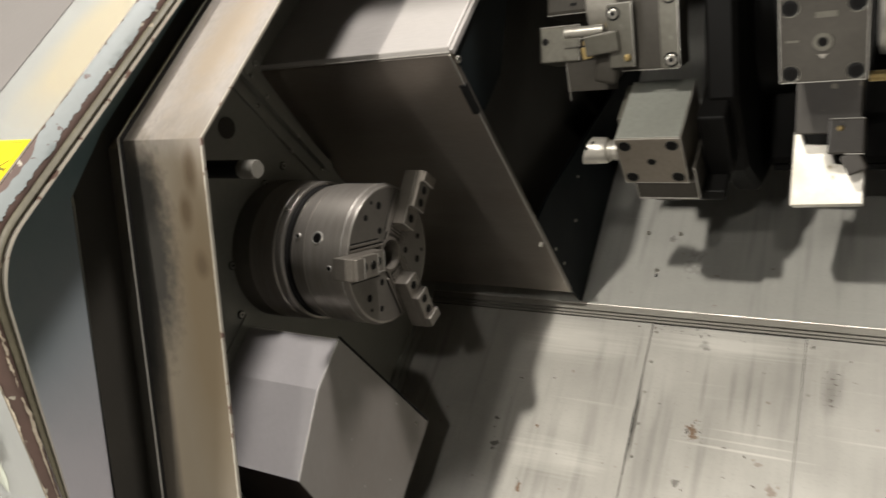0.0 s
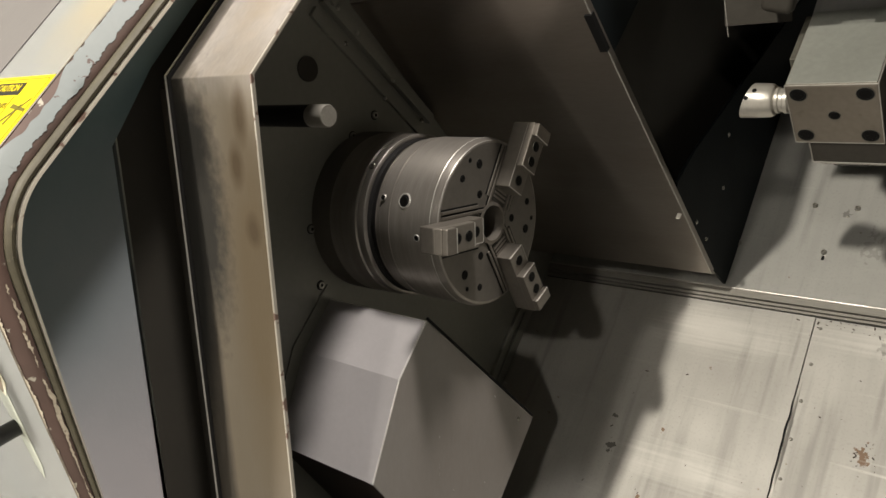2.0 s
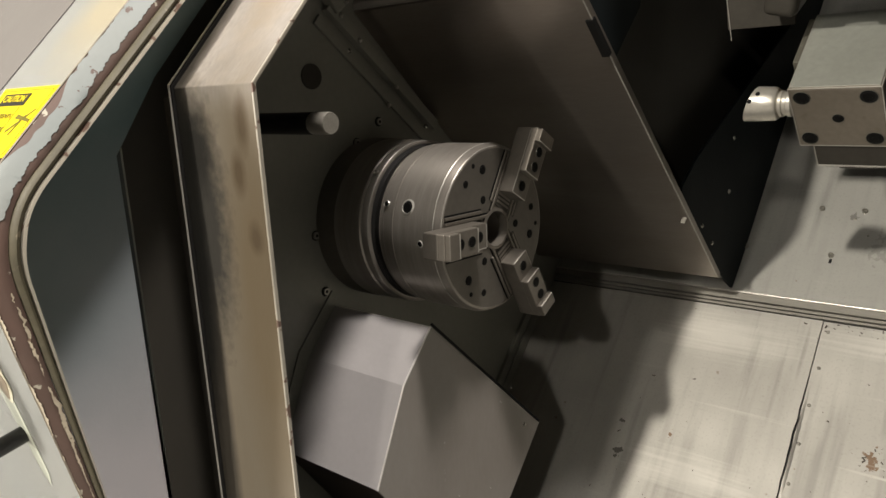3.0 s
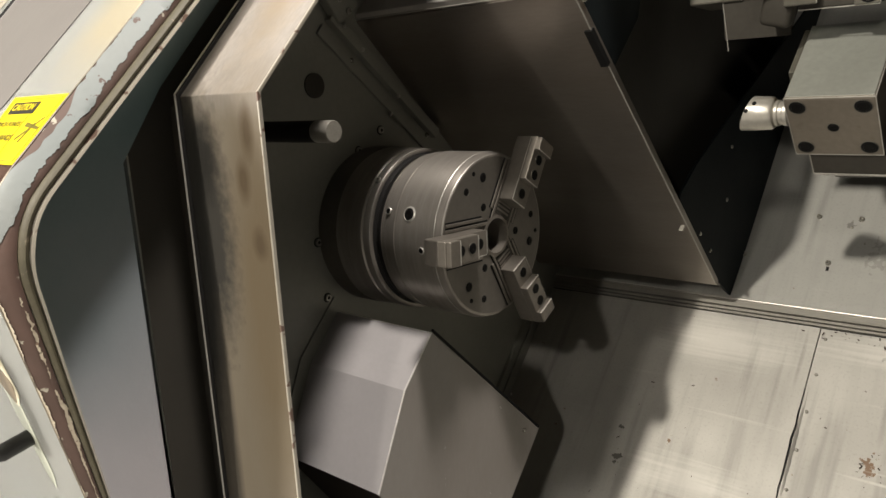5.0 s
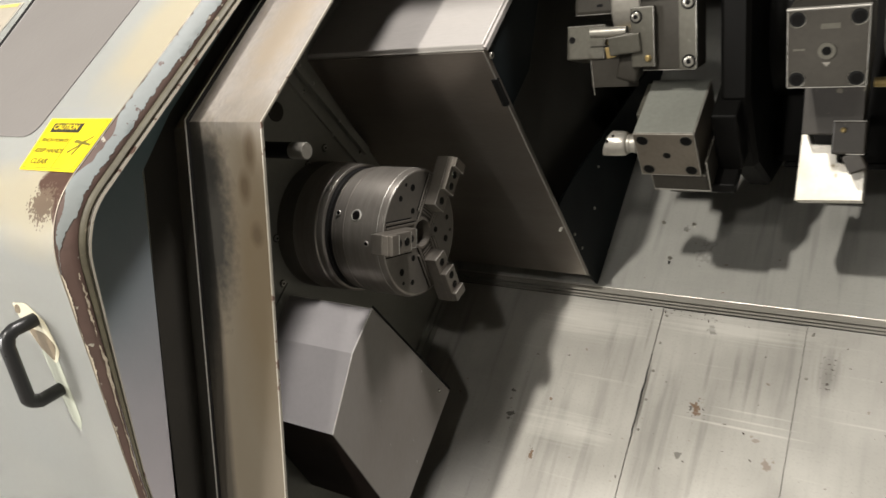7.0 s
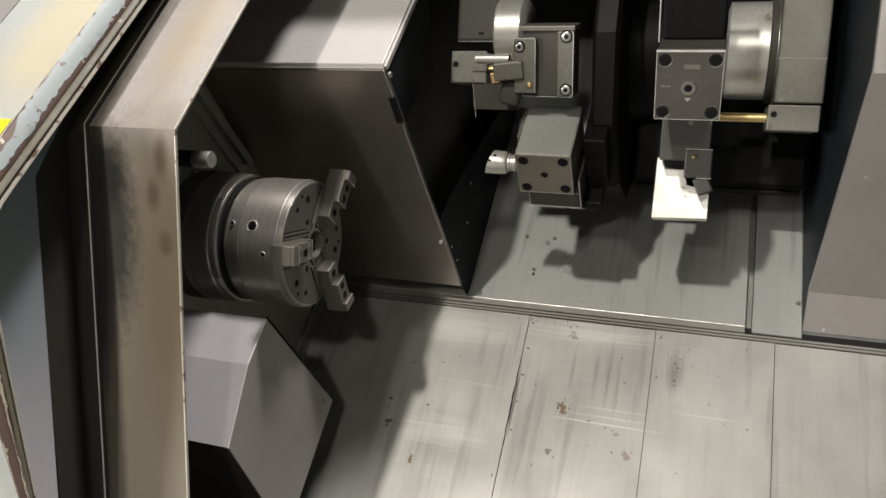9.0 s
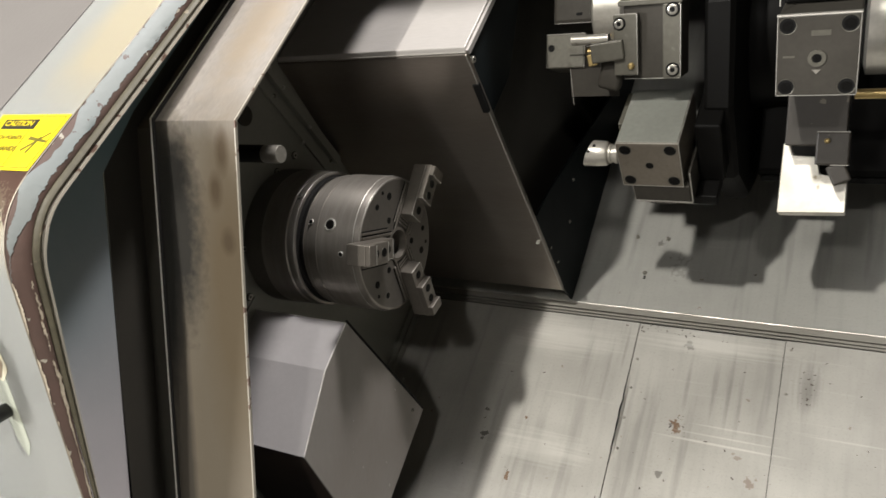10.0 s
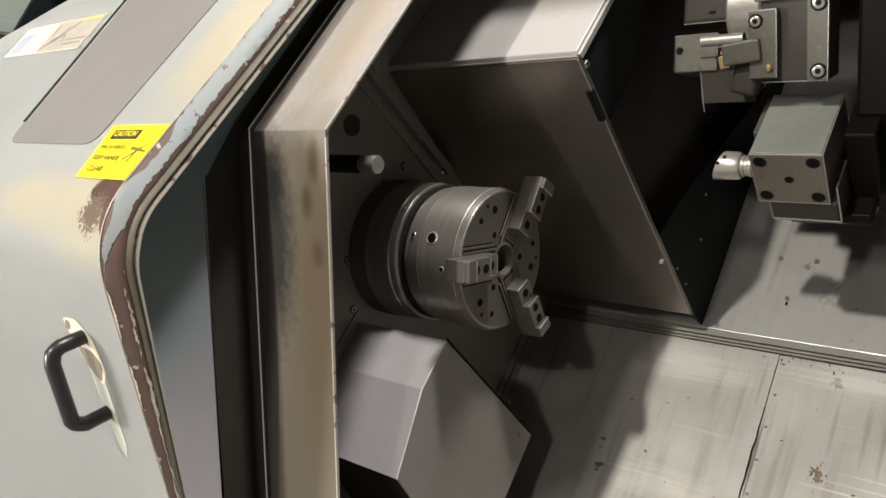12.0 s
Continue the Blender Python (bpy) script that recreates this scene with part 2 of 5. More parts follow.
RUST, OIL, BARE = (0.17, 0.1, 0.055), (0.06, 0.055, 0.045), (0.72, 0.7, 0.65)
M_FLOOR = plate_material("worn_chute_steel", (0.45, 0.435, 0.4), 0.55, 0.45, (
    (-0.141, -0.224, 0.016, 0.03, RUST, 0.9), (-0.145, -0.035, 0.014, 0.028, OIL, 0.7), (-0.464, -0.27, 0.009, 0.014, RUST, 0.9), (-0.471, -0.408, 0.01, 0.018, RUST, 0.9),
    (0.012, -0.314, 0.014, 0.02, RUST, 0.5), (-0.018, -0.27, 0.014, 0.012, RUST, 0.4), (-0.159, -0.336, 0.01, 0.012, OIL, 0.6), (-0.31, -0.13, 0.006, 0.09, OIL, 0.2), (-0.135, -0.12, 0.006, 0.08, OIL, 0.25),
    (0.094, -0.105, 0.03, 0.06, OIL, 0.35), (-0.08, -0.15, 0.007, 0.09, OIL, 0.3), (-0.55, -0.33, 0.012, 0.02, OIL, 0.8), (-0.56, -0.27, 0.008, 0.012, OIL, 0.8),
    (-0.05, -0.252, 0.11, 0.0028, BARE, 0.5), (-0.045, -0.236, 0.1, 0.0022, BARE, 0.4), (-0.03, -0.216, 0.09, 0.0022, BARE, 0.35),
    (-0.36, -0.2, 0.1, 0.0022, BARE, 0.25), (0.18, -0.2, 0.09, 0.0022, BARE, 0.25), (-0.1, -0.03, 0.16, 0.03, BARE, 0.45), (-0.42, -0.06, 0.12, 0.05, BARE, 0.4), (-0.42, -0.33, 0.1, 0.04, BARE, 0.4),
    (-0.05, -0.13, 0.007, 0.1, OIL, 0.3), (-0.028, -0.16, 0.007, 0.09, OIL, 0.3), (-0.36, -0.1, 0.01, 0.1, OIL, 0.2), (-0.28, -0.06, 0.005, 0.06, OIL, 0.25)))
M_WALL = plate_material("rear_wall_steel", (0.43, 0.425, 0.395), 0.42, 0.35, ((-0.254, 0.186, 0.012, 0.02, OIL, 0.5), (-0.2, 0.12, 0.03, 0.05, OIL, 0.25)))
M_LEDGE = material("ledge_steel", (0.33, 0.315, 0.28), 0.42, metal=0.4, second=(0.22, 0.2, 0.17), scale=12, grain=0.2, stretch=(0.3, 3, 3))
M_CHUCK = material("dark_chuck_steel", (0.36, 0.333, 0.3), 0.38, metal=0.65, second=(0.2, 0.185, 0.163), scale=14, grain=0.2, stretch=(6, 0.6, 0.6), bump=0.03)
turning = M_CHUCK.node_tree.nodes.new("ShaderNodeTangent")
turning.direction_type, turning.axis = "RADIAL", "X"
M_CHUCK.node_tree.links.new(turning.outputs[0], M_CHUCK.node_tree.nodes["Principled BSDF"].inputs["Tangent"])
M_CHUCK.node_tree.nodes["Principled BSDF"].inputs["Anisotropic"].default_value = 0.6
M_CHUCK.node_tree.nodes["Principled BSDF"].inputs["Anisotropic Rotation"].default_value = 0.25
M_FACE = material("turned_face_steel", (0.17, 0.157, 0.138), 0.4, metal=0.6, second=(0.12, 0.11, 0.098), scale=12, grain=0.15)
M_JAW = material("jaw_steel", (0.22, 0.2, 0.174), 0.4, metal=0.6, second=(0.15, 0.135, 0.115), scale=18, grain=0.2)
M_SCREW = material("screw_steel", (0.4, 0.385, 0.345), 0.3, metal=0.8, scale=40)
M_HOLE = material("screw_socket_black", (0.01, 0.01, 0.01), 0.6, scale=40)
M_TOOL = material("holder_steel", (0.14, 0.133, 0.111), 0.42, metal=0.35, second=(0.095, 0.09, 0.073), scale=12, grain=0.25, spots=(0.07, 0.065, 0.05), spot_scale=24, spot_at=0.6, spot_soft=0.15, spot2=(0.2, 0.195, 0.165), spot2_scale=55, spot2_at=0.66)
M_TOOLD = material("dark_holder_steel", (0.058, 0.053, 0.045), 0.58, metal=0.1, second=(0.035, 0.032, 0.026), scale=10, grain=0.2)
M_TOOLX = material("oily_clamp_steel", (0.03, 0.025, 0.019), 0.5, metal=0.1, second=(0.018, 0.015, 0.012), scale=14, grain=0.25, spot2=(0.09, 0.08, 0.06), spot2_scale=60, spot2_at=0.68)
M_HOLDER = material("brown_filmed_holder_steel", (0.2, 0.175, 0.142), 0.36, metal=0.4, second=(0.15, 0.128, 0.1), scale=10, grain=0.2, spots=(0.1, 0.085, 0.06), spot_scale=24, spot_at=0.62, spot_soft=0.15)
# paler steel that carries the light falling on the boring block's top
M_LITTOP = material("lit_holder_top", (0.34, 0.35, 0.315), 0.4, metal=0.35, second=(0.26, 0.265, 0.235), scale=9, amount=0.7, grain=0.15)
M_SILVER = material("polished_tool_steel", (0.6, 0.575, 0.52), 0.32, metal=0.6, second=(0.4, 0.38, 0.33), scale=14, grain=0.2, spots=(0.2, 0.15, 0.09), spot_scale=30, spot_at=0.66, spot_soft=0.1)
M_WHITE = material("bright_milled_steel", (0.6, 0.575, 0.52), 0.5, metal=0.7, second=(0.5, 0.46, 0.37), scale=18, amount=0.6, grain=0.15, spots=(0.22, 0.18, 0.12), spot_scale=26, spot_at=0.66, spot_soft=0.06)
M_BRASS = material("brass", (0.6, 0.45, 0.2), 0.3, metal=0.8, scale=20)
M_BLACK = material("black_plastic", (0.018, 0.018, 0.018), 0.32, scale=20, grain=0.1)
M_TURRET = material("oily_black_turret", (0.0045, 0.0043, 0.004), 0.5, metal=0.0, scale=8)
M_YELLOW = material("yellow_label", (0.8, 0.63, 0.015), 0.4, second=(0.76, 0.62, 0.03), scale=12, grain=0.03)
M_INK = material("black_ink", (0.03, 0.028, 0.02), 0.5, scale=30)
M_FADED = material("faded_ink", (0.16, 0.135, 0.02), 0.5, scale=30)
M_INKLINE = material("olive_ink", (0.35, 0.29, 0.02), 0.5, scale=30)
M_PAPER = material("cream_label", (0.5, 0.475, 0.41), 0.5, scale=12, second=(0.44, 0.42, 0.37))
M_PAPER2 = material("grey_label", (0.36, 0.325, 0.265), 0.5, scale=12)
M_PAPERB = material("blue_label", (0.34, 0.38, 0.45), 0.5, scale=12)
M_GLASS = material("smoked_window", (0.2, 0.187, 0.178), 0.3, scale=4, amount=0.3, grain=0.02)
M_HALL = material("hall_wall_paint", (0.12, 0.13, 0.115), 0.7, scale=1.5)
M_CEIL = material("hall_ceiling_paint", (0.08, 0.08, 0.078), 0.8, scale=1.5)
M_GROUND = material("hall_floor_concrete", (0.24, 0.23, 0.215), 0.6, scale=2)
M_GREEN = material("green_machine_paint", (0.13, 0.17, 0.145), 0.5, scale=4)
M_LIGHTPAINT = material("pale_machine_paint", (0.4, 0.45, 0.4), 0.5, scale=4)


for dull, level in ((M_TURRET, 0.1), (M_NAVY, 0.08), (M_HOLE, 0.1), (M_DARK, 0.25), (M_TOOLD, 0.2), (M_TOOL, 0.35), (M_PANEL, 0.35), (M_BEAM, 0.2)):
    dull.node_tree.nodes["Principled BSDF"].inputs["Specular IOR Level"].default_value = level


# ---- builders ----
def V(*a):
    return Vector(a)


def obj(name, bm, mat, parent=None, label="", smooth=None):
    bmesh.ops.recalc_face_normals(bm, faces=bm.faces)
    me = bpy.data.meshes.new(name)
    bm.to_mesh(me)
    bm.free()
    me.materials.append(mat)
    if smooth:
        me.shade_smooth()
        me.set_sharp_from_angle(angle=radians(smooth))
    ob = new(name, me)
    if parent:
        ob.parent = parent
        ob.matrix_parent_inverse = parent.matrix_world.inverted()
    if label:
        ob["label"] = label
    return ob


part = obj


def thing(name, place, label, category, group="", kind=""):
    ob = new(name)
    ob.empty_display_size = 0.02
    ob.matrix_world = Matrix.Translation(place)
    bpy.context.view_layer.update()
    return tagged(ob, label, category, group, kind)


def bevel(bm, w, seg=2):
    if w:
        bmesh.ops.bevel(bm, geom=[e for e in bm.edges if len(e.link_faces) == 2 and e.calc_face_angle() > 0.3], offset=w, segments=seg, affect="EDGES", profile=0.5, clamp_overlap=True)
    return bm


def box_bm(sx, sy, sz, m=None, w=0.002, seg=2):
    bm = bmesh.new()
    bmesh.ops.create_cube(bm, size=1.0)
    bmesh.ops.scale(bm, vec=(sx, sy, sz), verts=bm.verts)
    bevel(bm, min(w, 0.3 * min(sx, sy, sz)), seg)
    if m is not None:
        bmesh.ops.transform(bm, matrix=m, verts=bm.verts)
    return bm


def cyl_bm(r1, r2, h, m=None, seg=32, w=0.0):
    bm = bmesh.new()
    bmesh.ops.create_cone(bm, cap_ends=True, segments=seg, radius1=r1, radius2=r2, depth=h)
    if w:
        bmesh.ops.bevel(bm, geom=[e for e in bm.edges if e.calc_face_angle(0) > 1.0], offset=w, segments=2, affect="EDGES", profile=0.5)
    if m is not None:
        bmesh.ops.transform(bm, matrix=m, verts=bm.verts)
    return bm


def join_bm(*bms):
    out = bmesh.new()
    for b in bms:
        me = bpy.data.meshes.new("tmp")
        b.to_mesh(me)
        b.free()
        out.from_mesh(me)
        bpy.data.meshes.remove(me)
    return out


def prism_bm(poly, x0, x1, w=0.0, seg=2):
    """A prism with a (y, z) outline from x0 to x1."""
    bm = bmesh.new()
    a = [bm.verts.new((x0, y, z)) for y, z in poly]
    b = [bm.verts.new((x1, y, z)) for y, z in poly]
    bm.faces.new(a)
    bm.faces.new(b)
    n = len(poly)
    for i in range(n):
        bm.faces.new((a[i], a[(i + 1) % n], b[(i + 1) % n], b[i]))
    bmesh.ops.recalc_face_normals(bm, faces=bm.faces)
    return bevel(bm, w, seg)


def frame_m(origin, xa, za):
    """A pose at origin with its x axis along xa and its z axis along za."""
    x, z = Vector(xa).normalized(), Vector(za).normalized()
    y = z.cross(x).normalized()
    x = y.cross(z)
    m = Matrix((x, y, z)).transposed().to_4x4()
    m.translation = origin
    return m


def turned_bm(profile, axis_m, seg=72):
    """A body turned about the local z axis: profile rows of (radius, height)."""
    bm = bmesh.new()
    rings = []
    for r, h in profile:
        if r < 1e-5:
            rings.append([bm.verts.new((0, 0, h))])
        else:
            rings.append([bm.verts.new((r * math.cos(2 * math.pi * i / seg), r * math.sin(2 * math.pi * i / seg), h)) for i in range(seg)])
    for p, q in zip(rings, rings[1:]):
        for i in range(seg):
            j = (i + 1) % seg
            vs = []
            for v in ((p[i % len(p)], p[j % len(p)], q[j % len(q)], q[i % len(q)])):
                if v not in vs:
                    vs.append(v)
            if len(vs) > 2:
                bm.faces.new(vs)
    bmesh.ops.transform(bm, matrix=axis_m, verts=bm.verts)
    return bm


def tube_bm(points, r, seg=16):
    """A round bar along a polyline."""
    bm = bmesh.new()
    rings = []
    for i, p in enumerate(points):
        d = (points[min(i + 1, len(points) - 1)] - points[max(i - 1, 0)]).normalized()
        u = d.orthogonal().normalized() if i == 0 else (rings_u - d * rings_u.dot(d)).normalized()
        rings_u = u
        w = d.cross(u)
        rings.append([bm.verts.new(p + r * (math.cos(2 * math.pi * k / seg) * u + math.sin(2 * math.pi * k / seg) * w)) for k in range(seg)])
    for a, b in zip(rings, rings[1:]):
        for k in range(seg):
            bm.faces.new((a[k], a[(k + 1) % seg], b[(k + 1) % seg], b[k]))
    bm.faces.new(rings[0])
    bm.faces.new(rings[-1])
    return bm


def screw(parent, place, normal, r=0.006, h=0.004, dome=False, name="screw"):
    """A socket-head screw that stands on a surface."""
    m = frame_m(place, Vector(normal).orthogonal(), normal)
    if dome:
        prof = [(r, 0), (r * 0.95, h * 0.5), (r * 0.6, h * 0.9), (0, h)]
        return part(name, turned_bm(prof, m, 14), M_LEDGE if name == "rivet" else M_SCREW, parent, smooth=50)
    prof = [(r, -0.001), (r, h * 0.85), (r * 0.9, h), (r * 0.5, h), (r * 0.5, h * 0.3), (0, h * 0.3)]
    head = part(name, turned_bm(prof, m, 18), M_SCREW, parent, smooth=40)
    if r > 0.0055:
        part("recess", turned_bm([(r * 1.35, 0.0003), (r * 1.3, 0.0009), (r * 1.0, 0.0005)], m, 22), M_HOLE, head)
        part("hex_socket", turned_bm([(r * 0.5, h * 0.92), (0, h * 0.9)], m, 6), M_HOLE, head)
    return head


def edge_line(parent, p, q, r=0.0009):
    """A worn bright edge along a block."""
    return part("worn_edge", tube_bm([Vector(p), Vector(q)], r, 6), M_EDGE, parent)


def socket(parent, place, normal, r=0.009, ring_mat=None):
    """A counterbore with a screw head sunk in it."""
    m = frame_m(place, Vector(normal).orthogonal(), normal)
    ring = part("bolt", turned_bm([(r * 1.0, 0.0004), (r * 0.98, 0.0007), (0, 0.0007)], m, 22), M_HOLE, parent)
    part("bore_edge", turned_bm([(r * (1.35 if ring_mat else 1.1), -0.0003), (r * 1.08, 0.0009), (r * 0.99, 0.0004)], m, 22), ring_mat or M_TOOL, ring)
    part("bolt_head", turned_bm([(r * 0.72, 0.0008), (r * 0.68, 0.0012), (r * 0.4, 0.0012), (r * 0.38, 0.0009), (0, 0.0009)], m, 18), M_TURRET, ring)
    return ring


# slopes of the machine: chute and rear wall rise to the back, covers fall to the back
SLOPE = radians(50.0)
UP = V(0, math.cos(SLOPE), math.sin(SLOPE))
OUT = V(0, -math.sin(SLOPE), math.cos(SLOPE))
PANEL_X, COVER_X, GUARD_X = -0.829, -0.43, -0.62
AXIS_Y, AXIS_Z, FACE_X, CHUCK_R = 1.266, 1.2, -0.58, 0.124


def sheet_bm(x0, x1, v0, v1, origin, thick, nx=2, nv=2, wave=0.0, seed=0.0):
    """A plate on a slope: x0..x1 across, v0..v1 up the slope from origin."""
    bm = bmesh.new()
    layer = bm.loops.layers.uv.new("plate")
    top, low = [], []
    for j in range(nv + 1):
        for i in range(nx + 1):
            x, v = x0 + (x1 - x0) * i / nx, v0 + (v1 - v0) * j / nv
            edge = min(1.0, 8 * min(i / nx, 1 - i / nx), 8 * min(j / nv, 1 - j / nv))
            d = wave * edge * noise.noise((x * 7 + seed, v * 7, seed)) if wave else 0.0
            p = Vector(origin) + V(x, 0, 0) + UP * v
            top.append(bm.verts.new(p + OUT * (thick + d)))
            low.append(bm.verts.new(p))
    w = nx + 1
    for j in range(nv):
        for i in range(nx):
            a = j * w + i
            bm.faces.new((top[a], top[a + 1], top[a + w + 1], top[a + w]))
            bm.faces.new((low[a], low[a + w], low[a + w + 1], low[a + 1]))
    rim = [(j * w) for j in range(nv + 1)] + [nv * w + i for i in range(1, nx + 1)] + [j * w + nx for j in range(nv - 1, -1, -1)] + [i for i in range(nx - 1, 0, -1)]
    for a, b in zip(rim, rim[1:] + rim[:1]):
        bm.faces.new((top[a], top[b], low[b], low[a]))
    for f in bm.faces:
        for lp in f.loops:
            d = lp.vert.co - Vector(origin)
            lp[layer].uv = (d.x, d.dot(UP))
    return bm


# ---- hall ----
def room_plate(name, size, place, mat, label):
    ob = obj(name, box_bm(*size, w=0), mat)
    ob.location = place
    return tagged(ob, label, "hall", kind="structure")


room_plate("ground", (16, 16, 0.1), (0, 0, -0.05), M_GROUND, "worn grey concrete floor of the workshop hall")
room_plate("ceiling", (16, 16, 0.1), (0, 0, 7.55), M_CEIL, "pale painted ceiling of the workshop hall")
room_plate("wall_west", (0.1, 16, 7.5), (-7.95, 0, 3.75), M_HALL, "pale green painted workshop wall")
room_plate("wall_east", (0.1, 16, 7.5), (7.95, 0, 3.75), M_HALL, "pale green painted workshop wall")
room_plate("wall_north", (15.8, 0.1, 7.5), (0, 7.95, 3.75), M_HALL, "pale green painted workshop wall")
room_plate("wall_south", (15.8, 0.1, 7.5), (0, -7.95, 3.75), M_HALL, "pale green painted workshop wall")

# ---- chute floor, ledge and rear wall ----
chute = thing("chute_floor", (0, 1.5, 0.6), "sloping scratched stainless steel chip chute of riveted plates", "chip chute", kind="structure")
CHUTE_O = V(0, 1.815, 0.983)
for k, (a, b) in enumerate(((-0.829, -0.775), (-0.775, -0.261), (-0.261, 0.045), (0.045, 0.307), (0.307, 0.95))):
    part("plate", sheet_bm(a, b - 0.0015, -0.75, 0.0, CHUTE_O, 0.003 + 0.002 * (k % 2), 26, 40, 0.003, k * 3.1), M_FLOOR, chute, smooth=30)
for x, v, r in ((-0.25, -0.02, 0.003), (-0.25, -0.09, 0.003), (-0.25, -0.16, 0.003), (-0.25, -0.23, 0.003), (-0.25, -0.3, 0.003), (0.057, -0.02, 0.003), (0.057, -0.12, 0.003)):
    screw(chute, CHUTE_O + V(x, 0, 0) + UP * v + OUT * 0.005, OUT, r, 0.002, dome=True, name="rivet")

# a sprung seam: the plate edge bulges and leaves a dark sliver
seam_bm = bmesh.new()
left, right = [], []
for k in range(41):
    v = -0.34 + 0.22 * k / 40
    w = 0.0008 + 0.002 * math.sin(math.pi * k / 40) ** 2 * (0.6 + 0.4 * noise.noise((k * 0.31, 0, 0)))
    p = CHUTE_O + V(-0.2615 + 0.002 * noise.noise((k * 0.2, 4, 0)), 0, 0) + UP * v + OUT * 0.0062
    left.append(seam_bm.verts.new(p - V(w, 0, 0)))
    right.append(seam_bm.verts.new(p + V(w * 0.6, 0, 0)))
for k in range(40):
    seam_bm.faces.new((left[k], right[k], right[k + 1], left[k + 1]))
part("open_seam", seam_bm, M_HOLE, chute, "dark open seam")
lips = bmesh.new()
la, lb = [], []
for k in range(41):
    v = -0.34 + 0.22 * k / 40
    h = 0.003 * math.sin(math.pi * k / 40) ** 2
    p = CHUTE_O + V(-0.2565, 0, 0) + UP * v + OUT * (0.0052 + h)
    wide = 0.0022 * math.sin(math.pi * k / 40) + 0.0012 * noise.noise((k * 0.5, 2, 0))
    la.append(lips.verts.new(p - V(0.001 + 0.3 * wide, 0, 0)))
    lb.append(lips.verts.new(p + V(max(0.0005, wide), 0, 0) - OUT * h))
for k in range(40):
    lips.faces.new((la[k], lb[k], lb[k + 1], la[k + 1]))
part("bulged_edge", lips, M_EDGE, chute, "bulged bright plate edge", smooth=60)
# steel chips that lie on the chute
chips = bmesh.new()
spots = [(-0.19 + random.gauss(0, 0.05), -0.012 + random.gauss(0, 0.006)) for _ in range(26)] + [(-0.143 + random.gauss(0, 0.012), -0.222 + random.gauss(0, 0.02)) for _ in range(16)]
spots += [(random.uniform(-0.58, 0.3), random.uniform(-0.5, -0.01)) for _ in range(70)] + [(0.094 + 0.01 * (k % 3 - 1) + random.gauss(0, 0.003), -0.07 - 0.011 * (k // 3)) for k in range(21)]
for x, v in spots:
    v = min(v, -0.004)
    s = random.choice((0.0005, 0.0007, 0.001, 0.0015))
    a = random.uniform(0, 6.28)
    ln = s * random.uniform(1.0, 2.6)
    d, e = V(math.cos(a), 0, 0) + UP * math.sin(a), V(-math.sin(a), 0, 0) + UP * math.cos(a)
    o = CHUTE_O + V(x, 0, 0) + UP * v + OUT * 0.0062
    q = [chips.verts.new(o + d * ln * p + e * s * r + OUT * h) for p, r, h in ((-1, -0.5, 0), (1, -0.7, 0), (0.8, 0.6, 0), (-0.7, 0.8, 0), (0.1, 0, s))]
    for i2 in range(4):
        chips.faces.new((q[i2], q[(i2 + 1) % 4], q[4]))
tagged(obj("steel_chips", chips, M_DARKBROWN), "scattered dark steel chips and rust crumbs on the chute plates", "chips", kind="stuff")

ledge = thing("ledge", (0, 1.82, 0.99), "narrow folded steel ledge strip at the foot of the rear wall", "ledge", kind="structure")
part("backing", sheet_bm(-0.829, 0.95, 0.0, 0.034, CHUTE_O, 0.001), M_DARK, ledge)
part("lip", sheet_bm(-0.829, 0.24, 0.0165, 0.033, CHUTE_O, 0.012), M_LEDGE, ledge, "rolled steel lip")
part("lip_edge", tube_bm([CHUTE_O + V(x, 0, 0) + UP * 0.0315 + OUT * 0.0128 for x in (-0.829, 0.24)], 0.0021, 8), M_EDGE, ledge, "bright worn lip edge")
part("strip", sheet_bm(-0.829, 0.95, 0.0095, 0.0145, CHUTE_O, 0.008), M_LEDGE, ledge)
part("strip", sheet_bm(-0.829, 0.95, 0.003, 0.0075, CHUTE_O, 0.006), M_LEDGE, ledge)

rear = thing("wall_rear", (0, 1.9, 1.1), "sloping grey sheet steel rear wall with bolts, oil stained", "machine wall", kind="structure")
WALL_O = V(0, 1.835, 1.010)
part("panel", sheet_bm(-0.829, 0.24, 0.0, 1.2, WALL_O, 0.006, 20, 20, 0.001), M_WALL, rear, smooth=30)
part("joint_groove", sheet_bm(0.2405, 0.2555, -0.01, 1.2, WALL_O - OUT * 0.018, 0.004), M_WALL, rear, "dark recessed joint")
part("panel", sheet_bm(0.256, 0.361, -0.012, 1.2, WALL_O - OUT * 0.002, 0.006, 10, 10, 0.001, 5.0), M_WALL, rear, smooth=30)
part("panel", sheet_bm(0.3635, 0.95, -0.012, 1.2, WALL_O - OUT * 0.008, 0.006, 10, 10, 0.001, 9.0), M_WALL, rear, smooth=30)
part("panel_edge", tube_bm([WALL_O + V(0.2405, 0, 0) + UP * v + OUT * 0.0058 for v in (0.0, 0.9)], 0.0009, 6), M_LEDGE, rear, "worn panel edge")
for x, v in ((-0.277, 0.099), (-0.314, 0.2), (-0.433, 0.101), (-0.24, 0.2), (0.352, 0.075)):
    screw(rear, WALL_O + V(x, 0, 0) + UP * v + OUT * 0.006, OUT, 0.005, 0.005)

